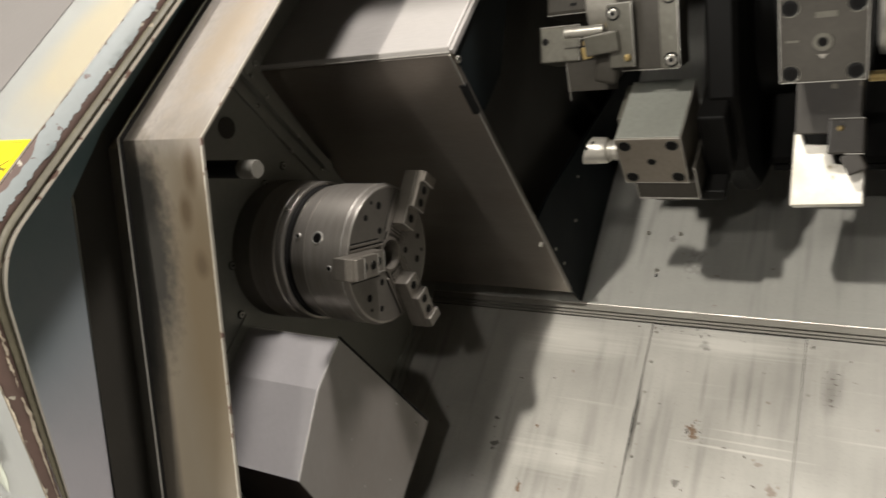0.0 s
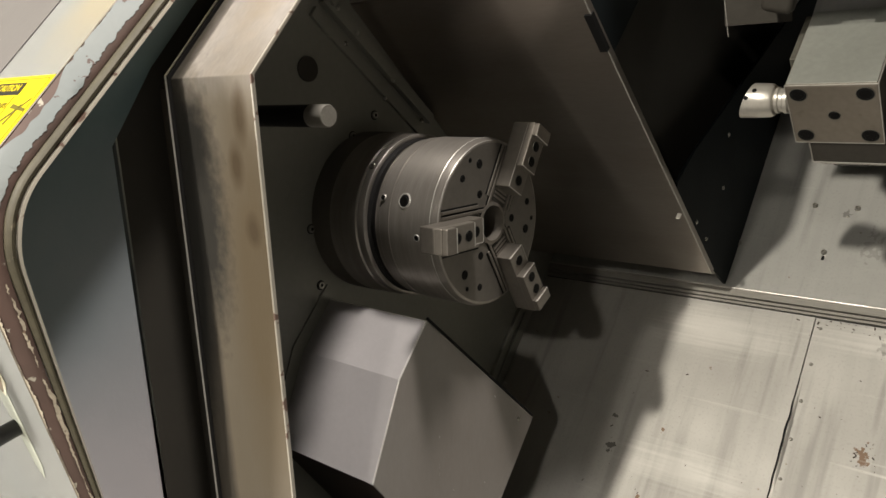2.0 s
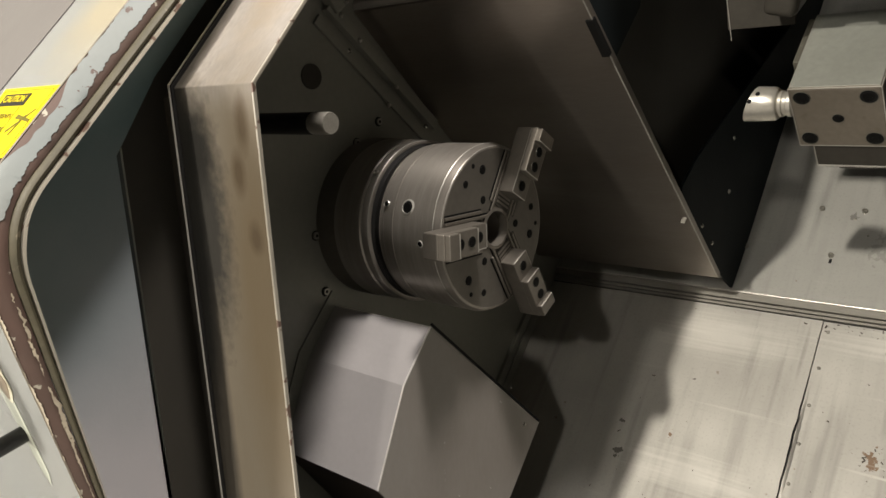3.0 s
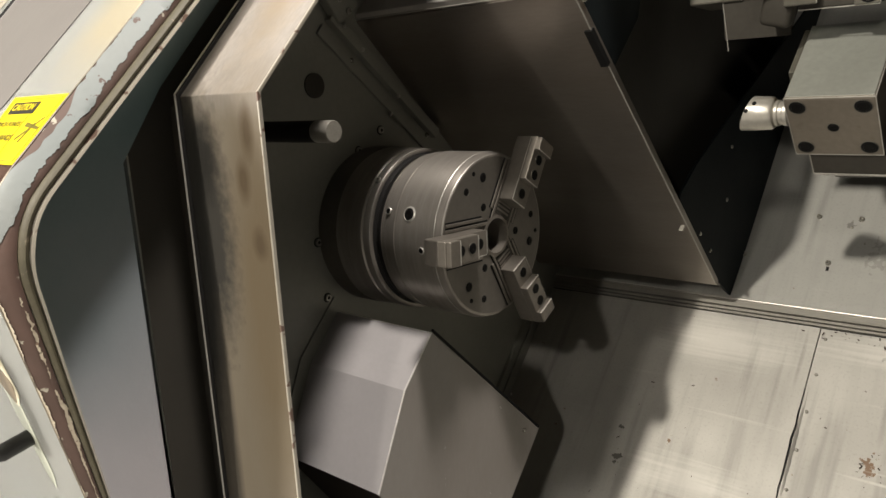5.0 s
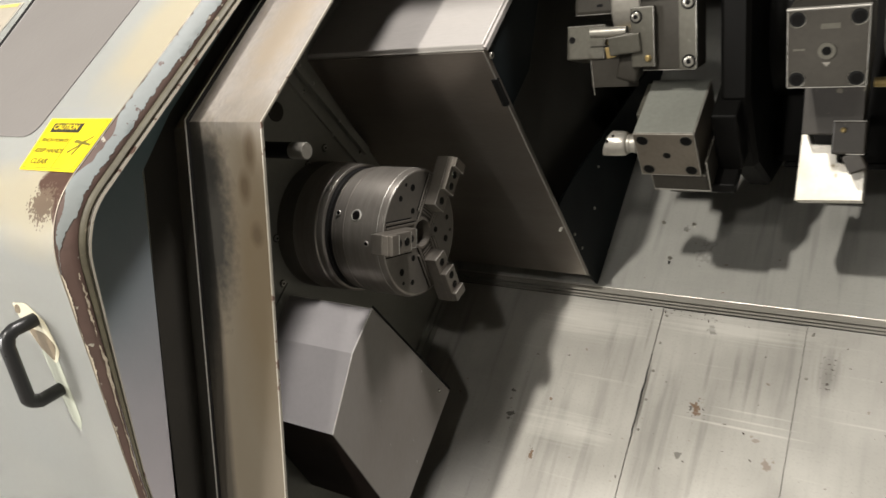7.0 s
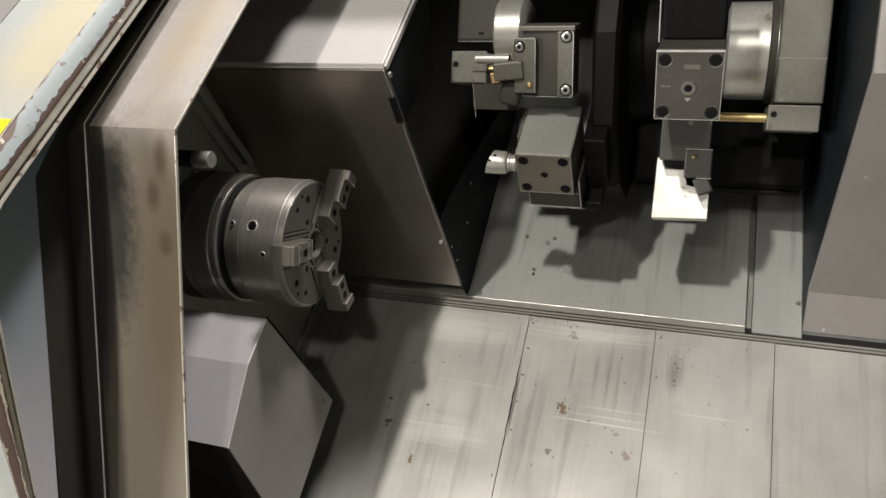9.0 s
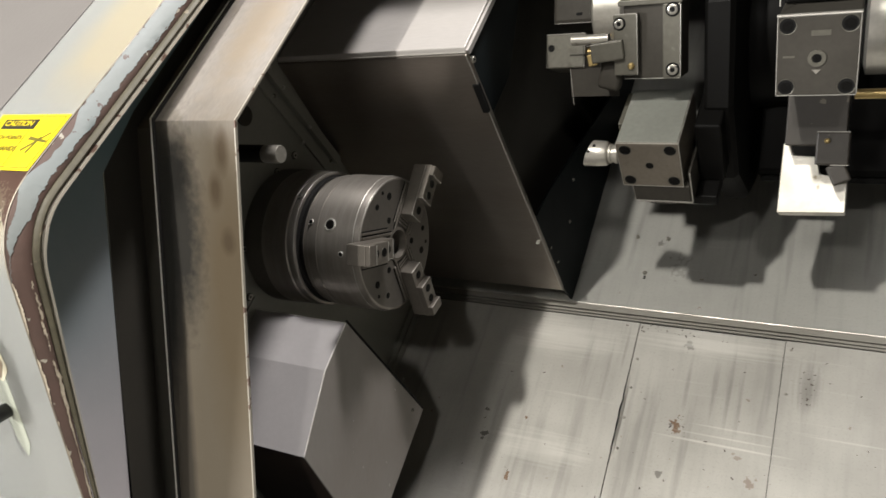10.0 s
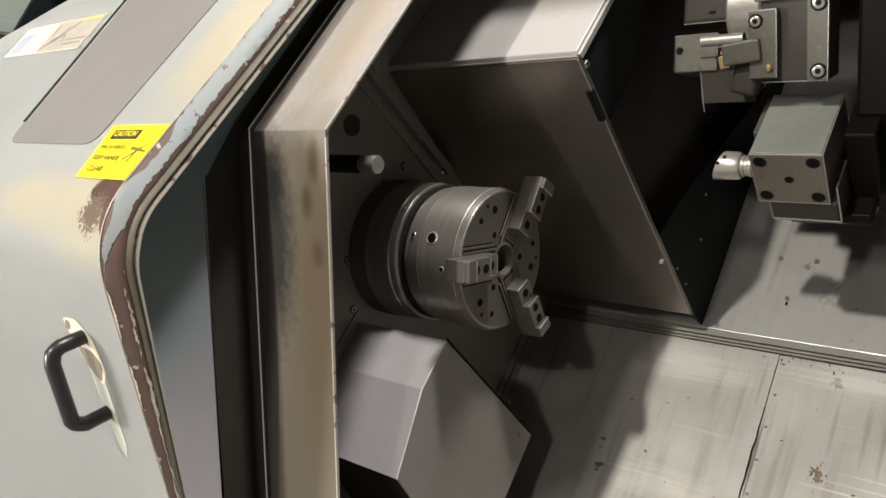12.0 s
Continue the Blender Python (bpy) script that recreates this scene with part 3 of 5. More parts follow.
for x, v, r in ((-0.253, 0.181, 0.003), (-0.225, 0.148, 0.002), (-0.034, 0.121, 0.003)):
    screw(rear, WALL_O + V(x, 0, 0) + UP * v + OUT * 0.006, OUT, r, 0.002, dome=True, name="rivet")
part("bolt_slot", box_bm(0.005, 0.009, 0.001, frame_m(WALL_O + V(-0.276, 0, 0) + UP * 0.087 + OUT * 0.0066, (1, 0, 0), OUT), 0.0003), M_HOLE, rear, "dark slot below a bolt")

# ---- headstock panel ----
panel = thing("wall_headstock", (PANEL_X, 1.3, 1.2), "dull grey painted headstock wall panel with screws", "machine wall", kind="structure")
part("panel", prism_bm([(0.88, 0.3), (0.88, 1.42), (1.35, 2.0), (2.6, 2.0), (2.6, 0.3)], PANEL_X - 0.02, PANEL_X), M_PANEL, panel)
for y, z in ((1.134, 1.185), (1.148, 1.093), (1.28, 1.356), (1.229, 1.324)):
    screw(panel, (PANEL_X, y, z), (1, 0, 0), 0.0058, 0.004)
part("plug", cyl_bm(0.019, 0.019, 0.003, frame_m((PANEL_X + 0.001, 1.142, 1.427), (0, 1, 0), (1, 0, 0)), 24), M_TOOLD, panel)

for off, wide, tall in ((0.012, 0.02, 0.004), (0.05, 0.012, 0.008)):
    o = V(PANEL_X, CHUTE_O.y, CHUTE_O.z) + OUT * off
    a, b2, c2, d2 = o - UP * 0.6, o - UP * 0.02, o - UP * 0.02 + OUT * wide, o - UP * 0.6 + OUT * wide
    part("side_strip", prism_bm([(q.y, q.z) for q in (a, b2, c2, d2)], PANEL_X, PANEL_X + tall, 0.0008), M_PANEL, panel, "folded strip along the chute")

# ---- headstock cover ----
cover = thing("headstock_cover", (-0.63, 1.5, 1.05), "brushed steel headstock cover with a dark painted side", "machine cover")
C_TOP, C_LOW = V(0, 1.235, 1.527), V(0, 1.748, 1.055)
FALL = (C_LOW - C_TOP).normalized()
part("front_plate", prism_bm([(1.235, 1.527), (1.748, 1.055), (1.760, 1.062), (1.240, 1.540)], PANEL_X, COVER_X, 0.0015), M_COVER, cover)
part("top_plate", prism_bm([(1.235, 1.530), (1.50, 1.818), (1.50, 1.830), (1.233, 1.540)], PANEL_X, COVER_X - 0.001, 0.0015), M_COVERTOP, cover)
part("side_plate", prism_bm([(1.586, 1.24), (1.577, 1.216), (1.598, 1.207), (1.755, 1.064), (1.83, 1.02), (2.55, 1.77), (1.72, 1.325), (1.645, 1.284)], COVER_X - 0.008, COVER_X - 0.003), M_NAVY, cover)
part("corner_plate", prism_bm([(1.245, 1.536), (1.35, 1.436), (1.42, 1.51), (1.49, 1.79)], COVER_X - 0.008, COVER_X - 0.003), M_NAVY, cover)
part("inner_plate", prism_bm([(1.25, 1.536), (1.76, 1.07), (1.85, 1.05), (2.5, 1.75), (2.3, 1.9), (1.6, 1.93)], COVER_X - 0.06, COVER_X - 0.055), M_GAP, cover)
part("bottom_plate", prism_bm([(1.748, 1.055), (1.85, 1.035), (1.855, 1.045), (1.755, 1.064)], PANEL_X, COVER_X - 0.004), M_COVER, cover)
part("edge_trim", prism_bm([(1.236, 1.535), (1.5, 1.823), (1.507, 1.817), (1.244, 1.530)], COVER_X - 0.001, COVER_X + 0.004), M_COVERTOP, cover)
edge_line(cover, (PANEL_X, 1.2345, 1.531), (COVER_X, 1.2345, 1.531), 0.0011)
edge_line(cover, (COVER_X, 1.236, 1.5265), (COVER_X, 1.748, 1.0555), 0.0011)
screw(cover, (COVER_X - 0.003, 1.262, 1.523), (1, 0, 0), 0.006, 0.006)
part("corner_tab", box_bm(0.008, 0.012, 0.003, pose(COVER_X - 0.001, 1.59, 1.182, 45), 0.001), M_LEDGE, cover)
part("slot", prism_bm([(1.28, 1.4817), (1.326, 1.4379), (1.332, 1.4439), (1.286, 1.4877)], COVER_X - 0.009, COVER_X + 0.002), M_HOLE, cover)
for y, z in ((1.671, 1.162), (1.719, 1.125), (1.79, 1.211), (1.804, 1.308)):
    screw(cover, (COVER_X - 0.003, y, z), (1, 0, 0), 0.004, 0.003, dome=True)
flange_o = V(PANEL_X, 1.155, 1.512)
for k, off in enumerate((0.0, 0.028)):
    n = V(0, 0.677, 0.735) * off
    p, q = flange_o + n, V(PANEL_X, 1.392, 1.325) + n
    side = V(0, 0.6, 0.8) * 0.009
    part("flange", prism_bm([((p - side).y, (p - side).z), ((q - side).y, (q - side).z), ((q + side).y, (q + side).z), ((p + side).y, (p + side).z)], PANEL_X, PANEL_X + 0.006 + 0.008 * k, 0.001), M_PANEL, cover)
for y, z, h in ((1.216, 1.467, 0.006), (1.3, 1.382, 0.006), (1.195, 1.518, 0.014), (1.233, 1.484, 0.014), (1.311, 1.412, 0.014), (1.38, 1.345, 0.014)):
    screw(cover, V(PANEL_X + h, y, z), (1, 0, 0), 0.004, 0.004, dome=True)
br = part("bracket", box_bm(0.02, 0.05, 0.045, pose(PANEL_X + 0.011, 1.19, 1.552, 38), 0.003), M_PANEL, cover)
for y, z in ((1.182, 1.556), (1.2, 1.54)):
    screw(br, V(PANEL_X + 0.021, y, z), (1, 0, 0), 0.005, 0.003)

# ---- lower guard ----
guard = thing("chip_guard", (-0.72, 1.2, 0.7), "folded grey painted sheet metal chip guard under the chuck", "chip guard")
G = [(1.165, 1.066), (1.442, 0.825), (1.262, 0.609), (1.217, 0.641), (1.048, 0.860), (1.106, 0.995)]
part("end_plate", prism_bm(G, GUARD_X - 0.003, GUARD_X, 0.0006), M_BOXEND, guard, "end plate toned darker for its shaded side")
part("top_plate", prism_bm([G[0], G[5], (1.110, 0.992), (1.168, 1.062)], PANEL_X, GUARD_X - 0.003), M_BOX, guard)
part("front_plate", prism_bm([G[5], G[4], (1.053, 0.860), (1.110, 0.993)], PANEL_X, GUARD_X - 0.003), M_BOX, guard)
# bottom plate dark brown, unlike the grey plates above it
part("bottom_plate", prism_bm([G[4], G[3], (1.222, 0.644), (1.053, 0.862)], PANEL_X, GUARD_X - 0.003), M_DARKBROWN, guard)
part("back_plate", prism_bm([G[0], G[1], (1.437, 0.819), (1.162, 1.060)], PANEL_X, GUARD_X - 0.003), M_BOX, guard)
part("flange", prism_bm([G[0], G[5], G[4], (1.028, 0.860), (1.086, 1.007), (1.160, 1.092), (1.180, 1.078)], PANEL_X, PANEL_X + 0.003), M_PANEL, guard)
part("fold_edge", tube_bm([V(GUARD_X - 0.001, y, z) for y, z in (G[0], G[5], G[4])], 0.0015, 8), M_FOLD, guard, "bright worn fold")
part("fold_edge", tube_bm([V(PANEL_X, *G[0]), V(GUARD_X, *G[0])], 0.0011, 6), M_FOLD, guard)
edge_line(guard, (GUARD_X - 0.001, *G[0]), (GUARD_X - 0.001, *G[1]), 0.0006)
part("edge_gap", tube_bm([V(GUARD_X - 0.002, G[0][0] + 0.004, G[0][1] + 0.003), V(GUARD_X - 0.002, G[1][0] + 0.002, G[1][1] + 0.003)], 0.0022, 8), M_HOLE, guard, "dark open gap behind the end plate")
screw(guard, (GUARD_X, 1.397, 0.838), (1, 0, 0), 0.004, 0.003, dome=True)

for y, z, l in ((1.33, 0.9, 0.006), (1.36, 0.915, 0.004), (1.22, 0.78, 0.005), (1.3, 0.76, 0.004)):
    part("nick", box_bm(0.0006, 0.0012, l, pose(GUARD_X + 0.0002, y, z, 40), 0), M_EDGE, guard)

# ---- stop rod ----
rod = thing("stop_rod", (PANEL_X, 0.993, 1.361), "round dark steel stop rod standing out of the headstock panel", "rod")
RM = frame_m((PANEL_X, 0.993, 1.361), (0, 1, 0), (1, 0, 0))
# bar near black and cap pale: light reaching only the tip is in the colours
part("bar", turned_bm([(0.0138, 0.0), (0.0138, 0.182), (0.0134, 0.182)], RM, 28), M_DARK, rod, smooth=40)
part("lit_end_cap", turned_bm([(0.0134, 0.182), (0.0138, 0.183), (0.0138, 0.211), (0.0128, 0.213), (0, 0.213)], RM, 28), M_LEDGE, rod, smooth=40)

# ---- chuck ----
chuck = thing("lathe_chuck", (PANEL_X, AXIS_Y, AXIS_Z), "large dark steel three-jaw lathe chuck at rest", "chuck")
CM = frame_m((PANEL_X, AXIS_Y, AXIS_Z), (0, 1, 0), (1, 0, 0))
part("spindle_nose", turned_bm([(0.129, 0.0), (0.129, 0.042), (0.1285, 0.043), (0.1285, 0.096), (0.1265, 0.098), (0.1275, 0.1), (0.1275, 0.109), (0.1265, 0.1135), (0.124, 0.115), (0, 0.115)], CM, 96), M_CHUCK, chuck, smooth=25)
part("back_ring", turned_bm([(0.1285, 0.0), (0.1296, 0.001), (0.1296, 0.04), (0.129, 0.0415)], CM, 96), M_FACE, chuck, "darker rear ring", smooth=30)
CH = FACE_X - PANEL_X
part("chuck_body", turned_bm([(0.105, 0.113), (0.105, 0.1185), (0.116, 0.1195), (0.119, 0.121), (0.119, 0.1285), (0.1175, 0.129), (0.1175, 0.1315), (0.1205, 0.1335), (0.1205, 0.139), (0.122, 0.141), (CHUCK_R, 0.16), (CHUCK_R - 0.001, 0.1605), (CHUCK_R - 0.001, 0.162), (CHUCK_R, 0.1625), (CHUCK_R, CH - 0.012), (CHUCK_R - 0.003, CH - 0.001), (CHUCK_R - 0.005, CH), (0.03, CH), (0.028, CH - 0.003), (0.028, CH - 0.06), (0, CH - 0.06)], CM, 96), M_CHUCK, chuck, smooth=25)
part("face_plate", turned_bm([(CHUCK_R - 0.0065, CH - 0.001), (CHUCK_R - 0.007, CH + 0.0006), (0.0315, CH + 0.0006), (0.031, CH - 0.001)], CM, 96), M_FACE, chuck, "worn turned chuck face", smooth=30)
for hh, rr in ((CH - 0.0115, CHUCK_R + 0.0001), (CH - 0.0005, CHUCK_R - 0.0042), (0.1125, 0.1267), (0.0995, 0.127)):
    part("worn_ring", turned_bm([(rr, hh - 0.0007), (rr + 0.0005, hh), (rr, hh + 0.0007)], CM, 96), M_EDGE, chuck, "bright worn edge", smooth=60)
part("dark_groove", turned_bm([(0.1225, 0.1145), (0.1195, 0.1165), (0.1172, 0.1185), (0.1193, 0.1215), (0.1193, 0.129)], CM, 96), M_DARK, chuck, "near-black groove", smooth=40)
part("bore_ring", turned_bm([(0.028, CH - 0.002), (0.031, CH + 0.003), (0.026, CH + 0.004), (0.024, CH - 0.01)], CM, 40), M_JAW, chuck, smooth=40)


def radial(angle, r, h, side=0.0):
    """A place on the chuck: angle about the axis, radius, height over the face, sideways shift."""
    a = radians(angle)
    d, s = V(0, math.cos(a), math.sin(a)), V(0, -math.sin(a), math.cos(a))
    return V(FACE_X + h, AXIS_Y, AXIS_Z) + d * r + s * side, d, s


for ang in (181, 61, -59):
    o, d, s = radial(ang, 0, 0)
    m = Matrix((d, s, V(1, 0, 0))).transposed().to_4x4()
    m.translation = o
    jaw = part("jaw", join_bm(
        box_bm(0.104, 0.036, 0.026, m @ pose(0.104, 0, 0.013), 0.0015),
        box_bm(0.07, 0.0355, 0.013, m @ pose(0.121, 0, 0.0315), 0.0015),
        box_bm(0.02, 0.0352, 0.009, m @ pose(0.144, 0, 0.0415), 0.0015)), M_JAW, chuck, "worn stepped steel jaw")
    for r in (0.069, 0.1, 0.124):
        socket(jaw, o + d * r + V(0.0262 if r < 0.08 else 0.0382, 0, 0), (1, 0, 0), 0.0075)
    for side in (-0.0285, -0.021, 0.021, 0.0285):
        long = 0.094 if abs(side) < 0.025 else 0.08
        part("slide_rail", box_bm(long, 0.0045, 0.004, m @ pose(0.112 - long / 2, side, 0.001), 0.0008), M_JAW, chuck)
        part("rail_groove", box_bm(long, 0.0025, 0.002, m @ pose(0.112 - long / 2, side + (0.0036 if side > 0 else -0.0036), 0.0003), 0), M_HOLE, chuck)
    part("jaw_slot", box_bm(0.086, 0.034, 0.002, m @ pose(0.074, 0, 0.0005), 0.0005), M_TOOLD, chuck)
    for k, (pr, ph) in enumerate(((0.0525, 0.0263), (0.0865, 0.0382), (0.1345, 0.0463))):
        edge_line(jaw, m @ V(pr, -0.0165, ph), m @ V(pr, 0.0165, ph), 0.0008)
    edge_line(jaw, m @ V(0.053, 0.0176, 0.026), m @ V(0.154, 0.0176, 0.026), 0.0006)
    for k in range(5):
        part("slot_tooth", box_bm(0.003, 0.03, 0.0012, m @ pose(0.038 + 0.006 * k, 0, 0.0016), 0), M_JAW, chuck)
for ang in (121, 1, -119):
    for da, r, rr in ((-14, 0.092, 0.007), (12, 0.096, 0.0055), (0, 0.052, 0.006), (-4, 0.106, 0.0035)):
        p, d, s = radial(ang + da, r, 0.0)
        socket(chuck, p, (1, 0, 0), rr)
for ang, h, rr in ((161, -0.062, 0.011), (160, -0.104, 0.005), (184, -0.035, 0.005), (41, -0.062, 0.011), (-79, -0.062, 0.011)):
    p, d, s = radial(ang, CHUCK_R + 0.0003, h)
    socket(chuck, p, d, rr * 0.8, M_EDGE)
p, d, s = radial(139, 0.1275, -0.1445)
screw(chuck, p, d, 0.005, 0.003)

# ---- door post ----
post = thing("door_post", (-0.65, 0.86, 0.5), "bent stained steel door post with a bright bare edge", "door post")
PF = [(0.912, 0.30), (0.859, 1.406), (1.337, 1.972)]
def strip(poly, t):
    """A closed outline round an open (y, z) line, t thick to the back."""
    return poly + [(y + t, z - t * 0.1) for y, z in reversed(poly)]
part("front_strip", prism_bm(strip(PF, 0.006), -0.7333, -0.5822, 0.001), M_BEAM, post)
part("edge", prism_bm(strip([(y - 0.001, z) for y, z in PF], 0.005), -0.5822, -0.5795, 0.0008), M_LIP, post)
part("seam", prism_bm(strip([(y - 0.003, z + 0.002) for y, z in PF], 0.05), -0.737, -0.7335, 0.0005), M_DARK, post)
part("seam_edge", tube_bm([V(-0.7365, y - 0.0045, z + 0.003) for y, z in PF], 0.0013, 8), M_EDGE, post)
part("gap_backing", prism_bm(strip([(y - 0.04, z - 0.02) for y, z in PF], 0.09), -0.802, -0.797), M_GAP, post)
part("gap_strip", prism_bm(strip([(y + 0.022, z - 0.01) for y, z in PF], 0.01), -0.83, -0.74), M_GAP, post, "dark grey painted gap strip")

# ---- sliding door ----
door = thing("sliding_door", (-1.3, 0.75, 0.3), "pale green-white sliding machine door, chipped at its edge, slid open", "sliding door")


def door_line():
    """The door's outline from its foot over the nose to its top: rows of (y, z, ny, nz), the normal outward."""
    low, cor, top = V(0.86, 0.385), V(0.620, 1.279), V(1.24, 1.972)
    a, b = (low - cor).normalized(), (top - cor).normalized()
    T = 0.078
    p0, p3 = cor + a * T, cor + b * T
    pts = [low + (p0 - low) * f for f in (0, 0.3, 0.6, 0.85)]
    for i in range(13):
        f = i / 12
        pts.append((p0 * (1 - f) + cor * f) * (1 - f) + (cor * (1 - f) + p3 * f) * f)
    pts += [p3 + (top - p3) * f for f in (0.1, 0.25, 0.5, 0.75, 1.0)]
    rows = []
    for i, p in enumerate(pts):
        t = (pts[min(i + 1, len(pts) - 1)] - pts[max(i - 1, 0)]).normalized()
        rows.append((p.x, p.y, -t.y, t.x))
    return rows


LINE = door_line()


def narrow(z):
    """How wide the rim is: it tapers below the nose."""
    return max(0.4, min(1.0, 0.42 + 0.58 * (z - 0.9) / 0.36))


def loft_bm(stations, line=None):
    """Skin over the door's outline: stations of (x, inward offset)."""
    bm = bmesh.new()
    cols = []
    for x, w in stations:
        cols.append([bm.verts.new((-0.737 + (x + 0.737) * narrow(z), y - ny * w * narrow(z), z - nz * w * narrow(z))) for y, z, ny, nz in (line or LINE)])
    for a, b in zip(cols, cols[1:]):
        for i in range(len(a) - 1):
            bm.faces.new((a[i], a[i + 1], b[i + 1], b[i]))
    return bm


def left_of(z):
    return max(-2.3, min(-1.2, -1.79 + (z - 1.627) * 2.5)) if z > 1.42 else -2.3


skin = bmesh.new()
cols = []
for f in (0.0, 0.35, 0.62, 1.0):
    cols.append([skin.verts.new((left_of(z) + (-0.737 - left_of(z)) * f, y, z)) for y, z, ny, nz in LINE])
for a, b in zip(cols, cols[1:]):
    for i in range(len(a) - 1):
        skin.faces.new((a[i], a[i + 1], b[i + 1], b[i]))
bmesh.ops.solidify(skin, geom=skin.faces[:], thickness=0.003)
part("skin", skin, M_DOOR, door, smooth=30)


def fine_line(step=0.001):
    """The outline resampled in short steps, with its run from the foot."""
    rows, run = [], 0.0
    for a, c in zip(LINE, LINE[1:]):
        d = math.hypot(c[0] - a[0], c[1] - a[1])
        n = max(1, int(d / step))
        for i in range(n):
            f = i / n
            rows.append(tuple(a[k] + (c[k] - a[k]) * f for k in range(4)) + (run + d * f,))
        run += d
    return rows


FINE = fine_line()


def rim_point(row, u):
    """A place on the rim: u runs from 0 at the skin to 1 at the seal."""
    y, z, ny, nz = row[:4]
    x = -0.7375 + 0.017 * min(1.0, u * 1.25) * narrow(z)
    w = -0.001 + 0.0245 * max(u, 0.0) ** 1.25 * narrow(z)
    return V(x, y - ny * w, z - nz * w)


def paint_share(row):
    """Where the blue-grey paint on the rim begins and ends."""
    z, s = row[1], row[4]
    jag = noise.noise((s * 34, 1.7, 0)) * 0.1 + noise.noise((s * 110, 5.1, 0)) * 0.08 + noise.noise((s * 330, 7.7, 0)) * 0.05 + noise.noise((s * 9, 8.1, 0)) * 0.12
    full = 0.78 if z > 1.3 else -0.12 + 0.9 * max(0.0, (z - 1.185) / 0.115)
    top = min(0.95, max(0.0, full + jag))
    chips = max(0.0, noise.noise((s * 16, 3.3, 0)) - 0.1) * 0.9 + max(0.0, noise.noise((s * 90, 2.3, 0)) - 0.15) * 0.3 + max(0.0, noise.noise((s * 280, 2.9, 0)) - 0.2) * 0.3
    gash = math.exp(-((z - 1.375) / 0.035) ** 4) * (0.36 + 0.1 * noise.noise((s * 70, 4.4, 0)))
    low = max(chips * 0.8, gash)
    return min(low, max(0.0, top - 0.02)), top


def rim_band(lo, hi, lift=0.0):
    bm = bmesh.new()
    rows = []
    for r in FINE:
        a, c = lo(r), hi(r)
        rows.append([bm.verts.new(rim_point(r, a + (c - a) * k / 5) + V(lift, -r[2] * -lift, 0)) for k in range(6)])
    for p, q in zip(rows, rows[1:]):
        for k in range(5):
            bm.faces.new((p[k], p[k + 1], q[k + 1], q[k]))
    return bm


part("primer_edge", rim_band(lambda r: -0.02, lambda r: 1.0), M_BROWN, door, "brown primer showing on the door edge", smooth=60)
part("rim", rim_band(lambda r: paint_share(r)[0], lambda r: paint_share(r)[1], 0.0006), M_RIM, door, "blue-grey rim paint, chipped along its border", smooth=60)
M_FLAKE = material("flaked_cream_paint", (0.6, 0.53, 0.41), 0.5, second=(0.45, 0.37, 0.28), scale=40, spot2=(0.2, 0.14, 0.1), spot2_scale=160, spot2_at=0.66)
M_TAN = material("tan_bare_edge", (0.36, 0.32, 0.26), 0.45, metal=0.3, second=(0.2, 0.15, 0.12), scale=30)


def flake_line(lo_at, mean, swing, z_top, phase):
    """A ragged thread of old paint along the rim."""
    bm = bmesh.new()
    rows = []
    for r in FINE:
        z, s = r[1], r[4]
        lo = lo_at + 0.07 * noise.noise((s * 40, phase, 0)) + 0.05 * noise.noise((s * 130, phase, 0)) + 0.05 * noise.noise((s * 420, phase, 0))
        wide = mean + swing * noise.noise((s * 26, phase + 3, 0)) + swing * 0.7 * noise.noise((s * 95, phase + 5, 0)) + swing * 0.4 * noise.noise((s * 360, phase + 7, 0))
        wide -= max(0.0, (z - z_top) * 6)
        rows.append((r, lo, max(0.0, min(0.24, wide))))
    off = V(0.0008, -0.0005, 0)
    for (r0, l0, w0), (r1, l1, w1) in zip(rows, rows[1:]):
        if w0 > 0.01 or w1 > 0.01:
            bm.faces.new([bm.verts.new(rim_point(r, u) + off) for r, u in ((r0, l0), (r0, l0 + w0 + 0.004), (r1, l1 + w1 + 0.004), (r1, l1))])
    return bm


part("flaked_paint", flake_line(0.78, 0.1, 0.16, 1.17, 6.6), M_FLAKE, door, "flaking remains of cream paint")
part("flaked_paint", flake_line(-0.06, 0.13, 0.16, 1.2, 1.3), M_FLAKE, door, "flaking remains of cream paint")
part("bare_edge", tube_bm([rim_point(r, -0.01) + V(0.0002, 0, 0) for r in FINE[::6]], 0.0012, 6), M_TAN, door, "bare tan edge line", smooth=60)
part("seal", loft_bm([(-0.723, 0.024), (-0.716, 0.025), (-0.713, 0.029), (-0.716, 0.0335), (-0.722, 0.034)]), M_SEAL, door, "olive rubber door seal", smooth=50)
part("lip", loft_bm([(-0.722, 0.034), (-0.712, 0.0345), (-0.711, 0.0375), (-0.722, 0.0375)]), M_LIP, door, "worn bare metal lip", smooth=40)
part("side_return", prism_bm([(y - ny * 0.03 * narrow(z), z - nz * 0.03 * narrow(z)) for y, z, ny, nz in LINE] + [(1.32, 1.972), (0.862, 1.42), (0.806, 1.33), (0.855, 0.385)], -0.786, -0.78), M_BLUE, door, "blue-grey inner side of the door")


def on_slope(x, z, lift=0.0):
    """A place on the door's sloping upper face."""
    f = (z - 1.334) / 0.258
    n = V(0, -0.258, 0.231).normalized()
    return V(x, 0.669 + 0.231 * f, z) + n * lift


DN = V(0, -0.745, 0.667)


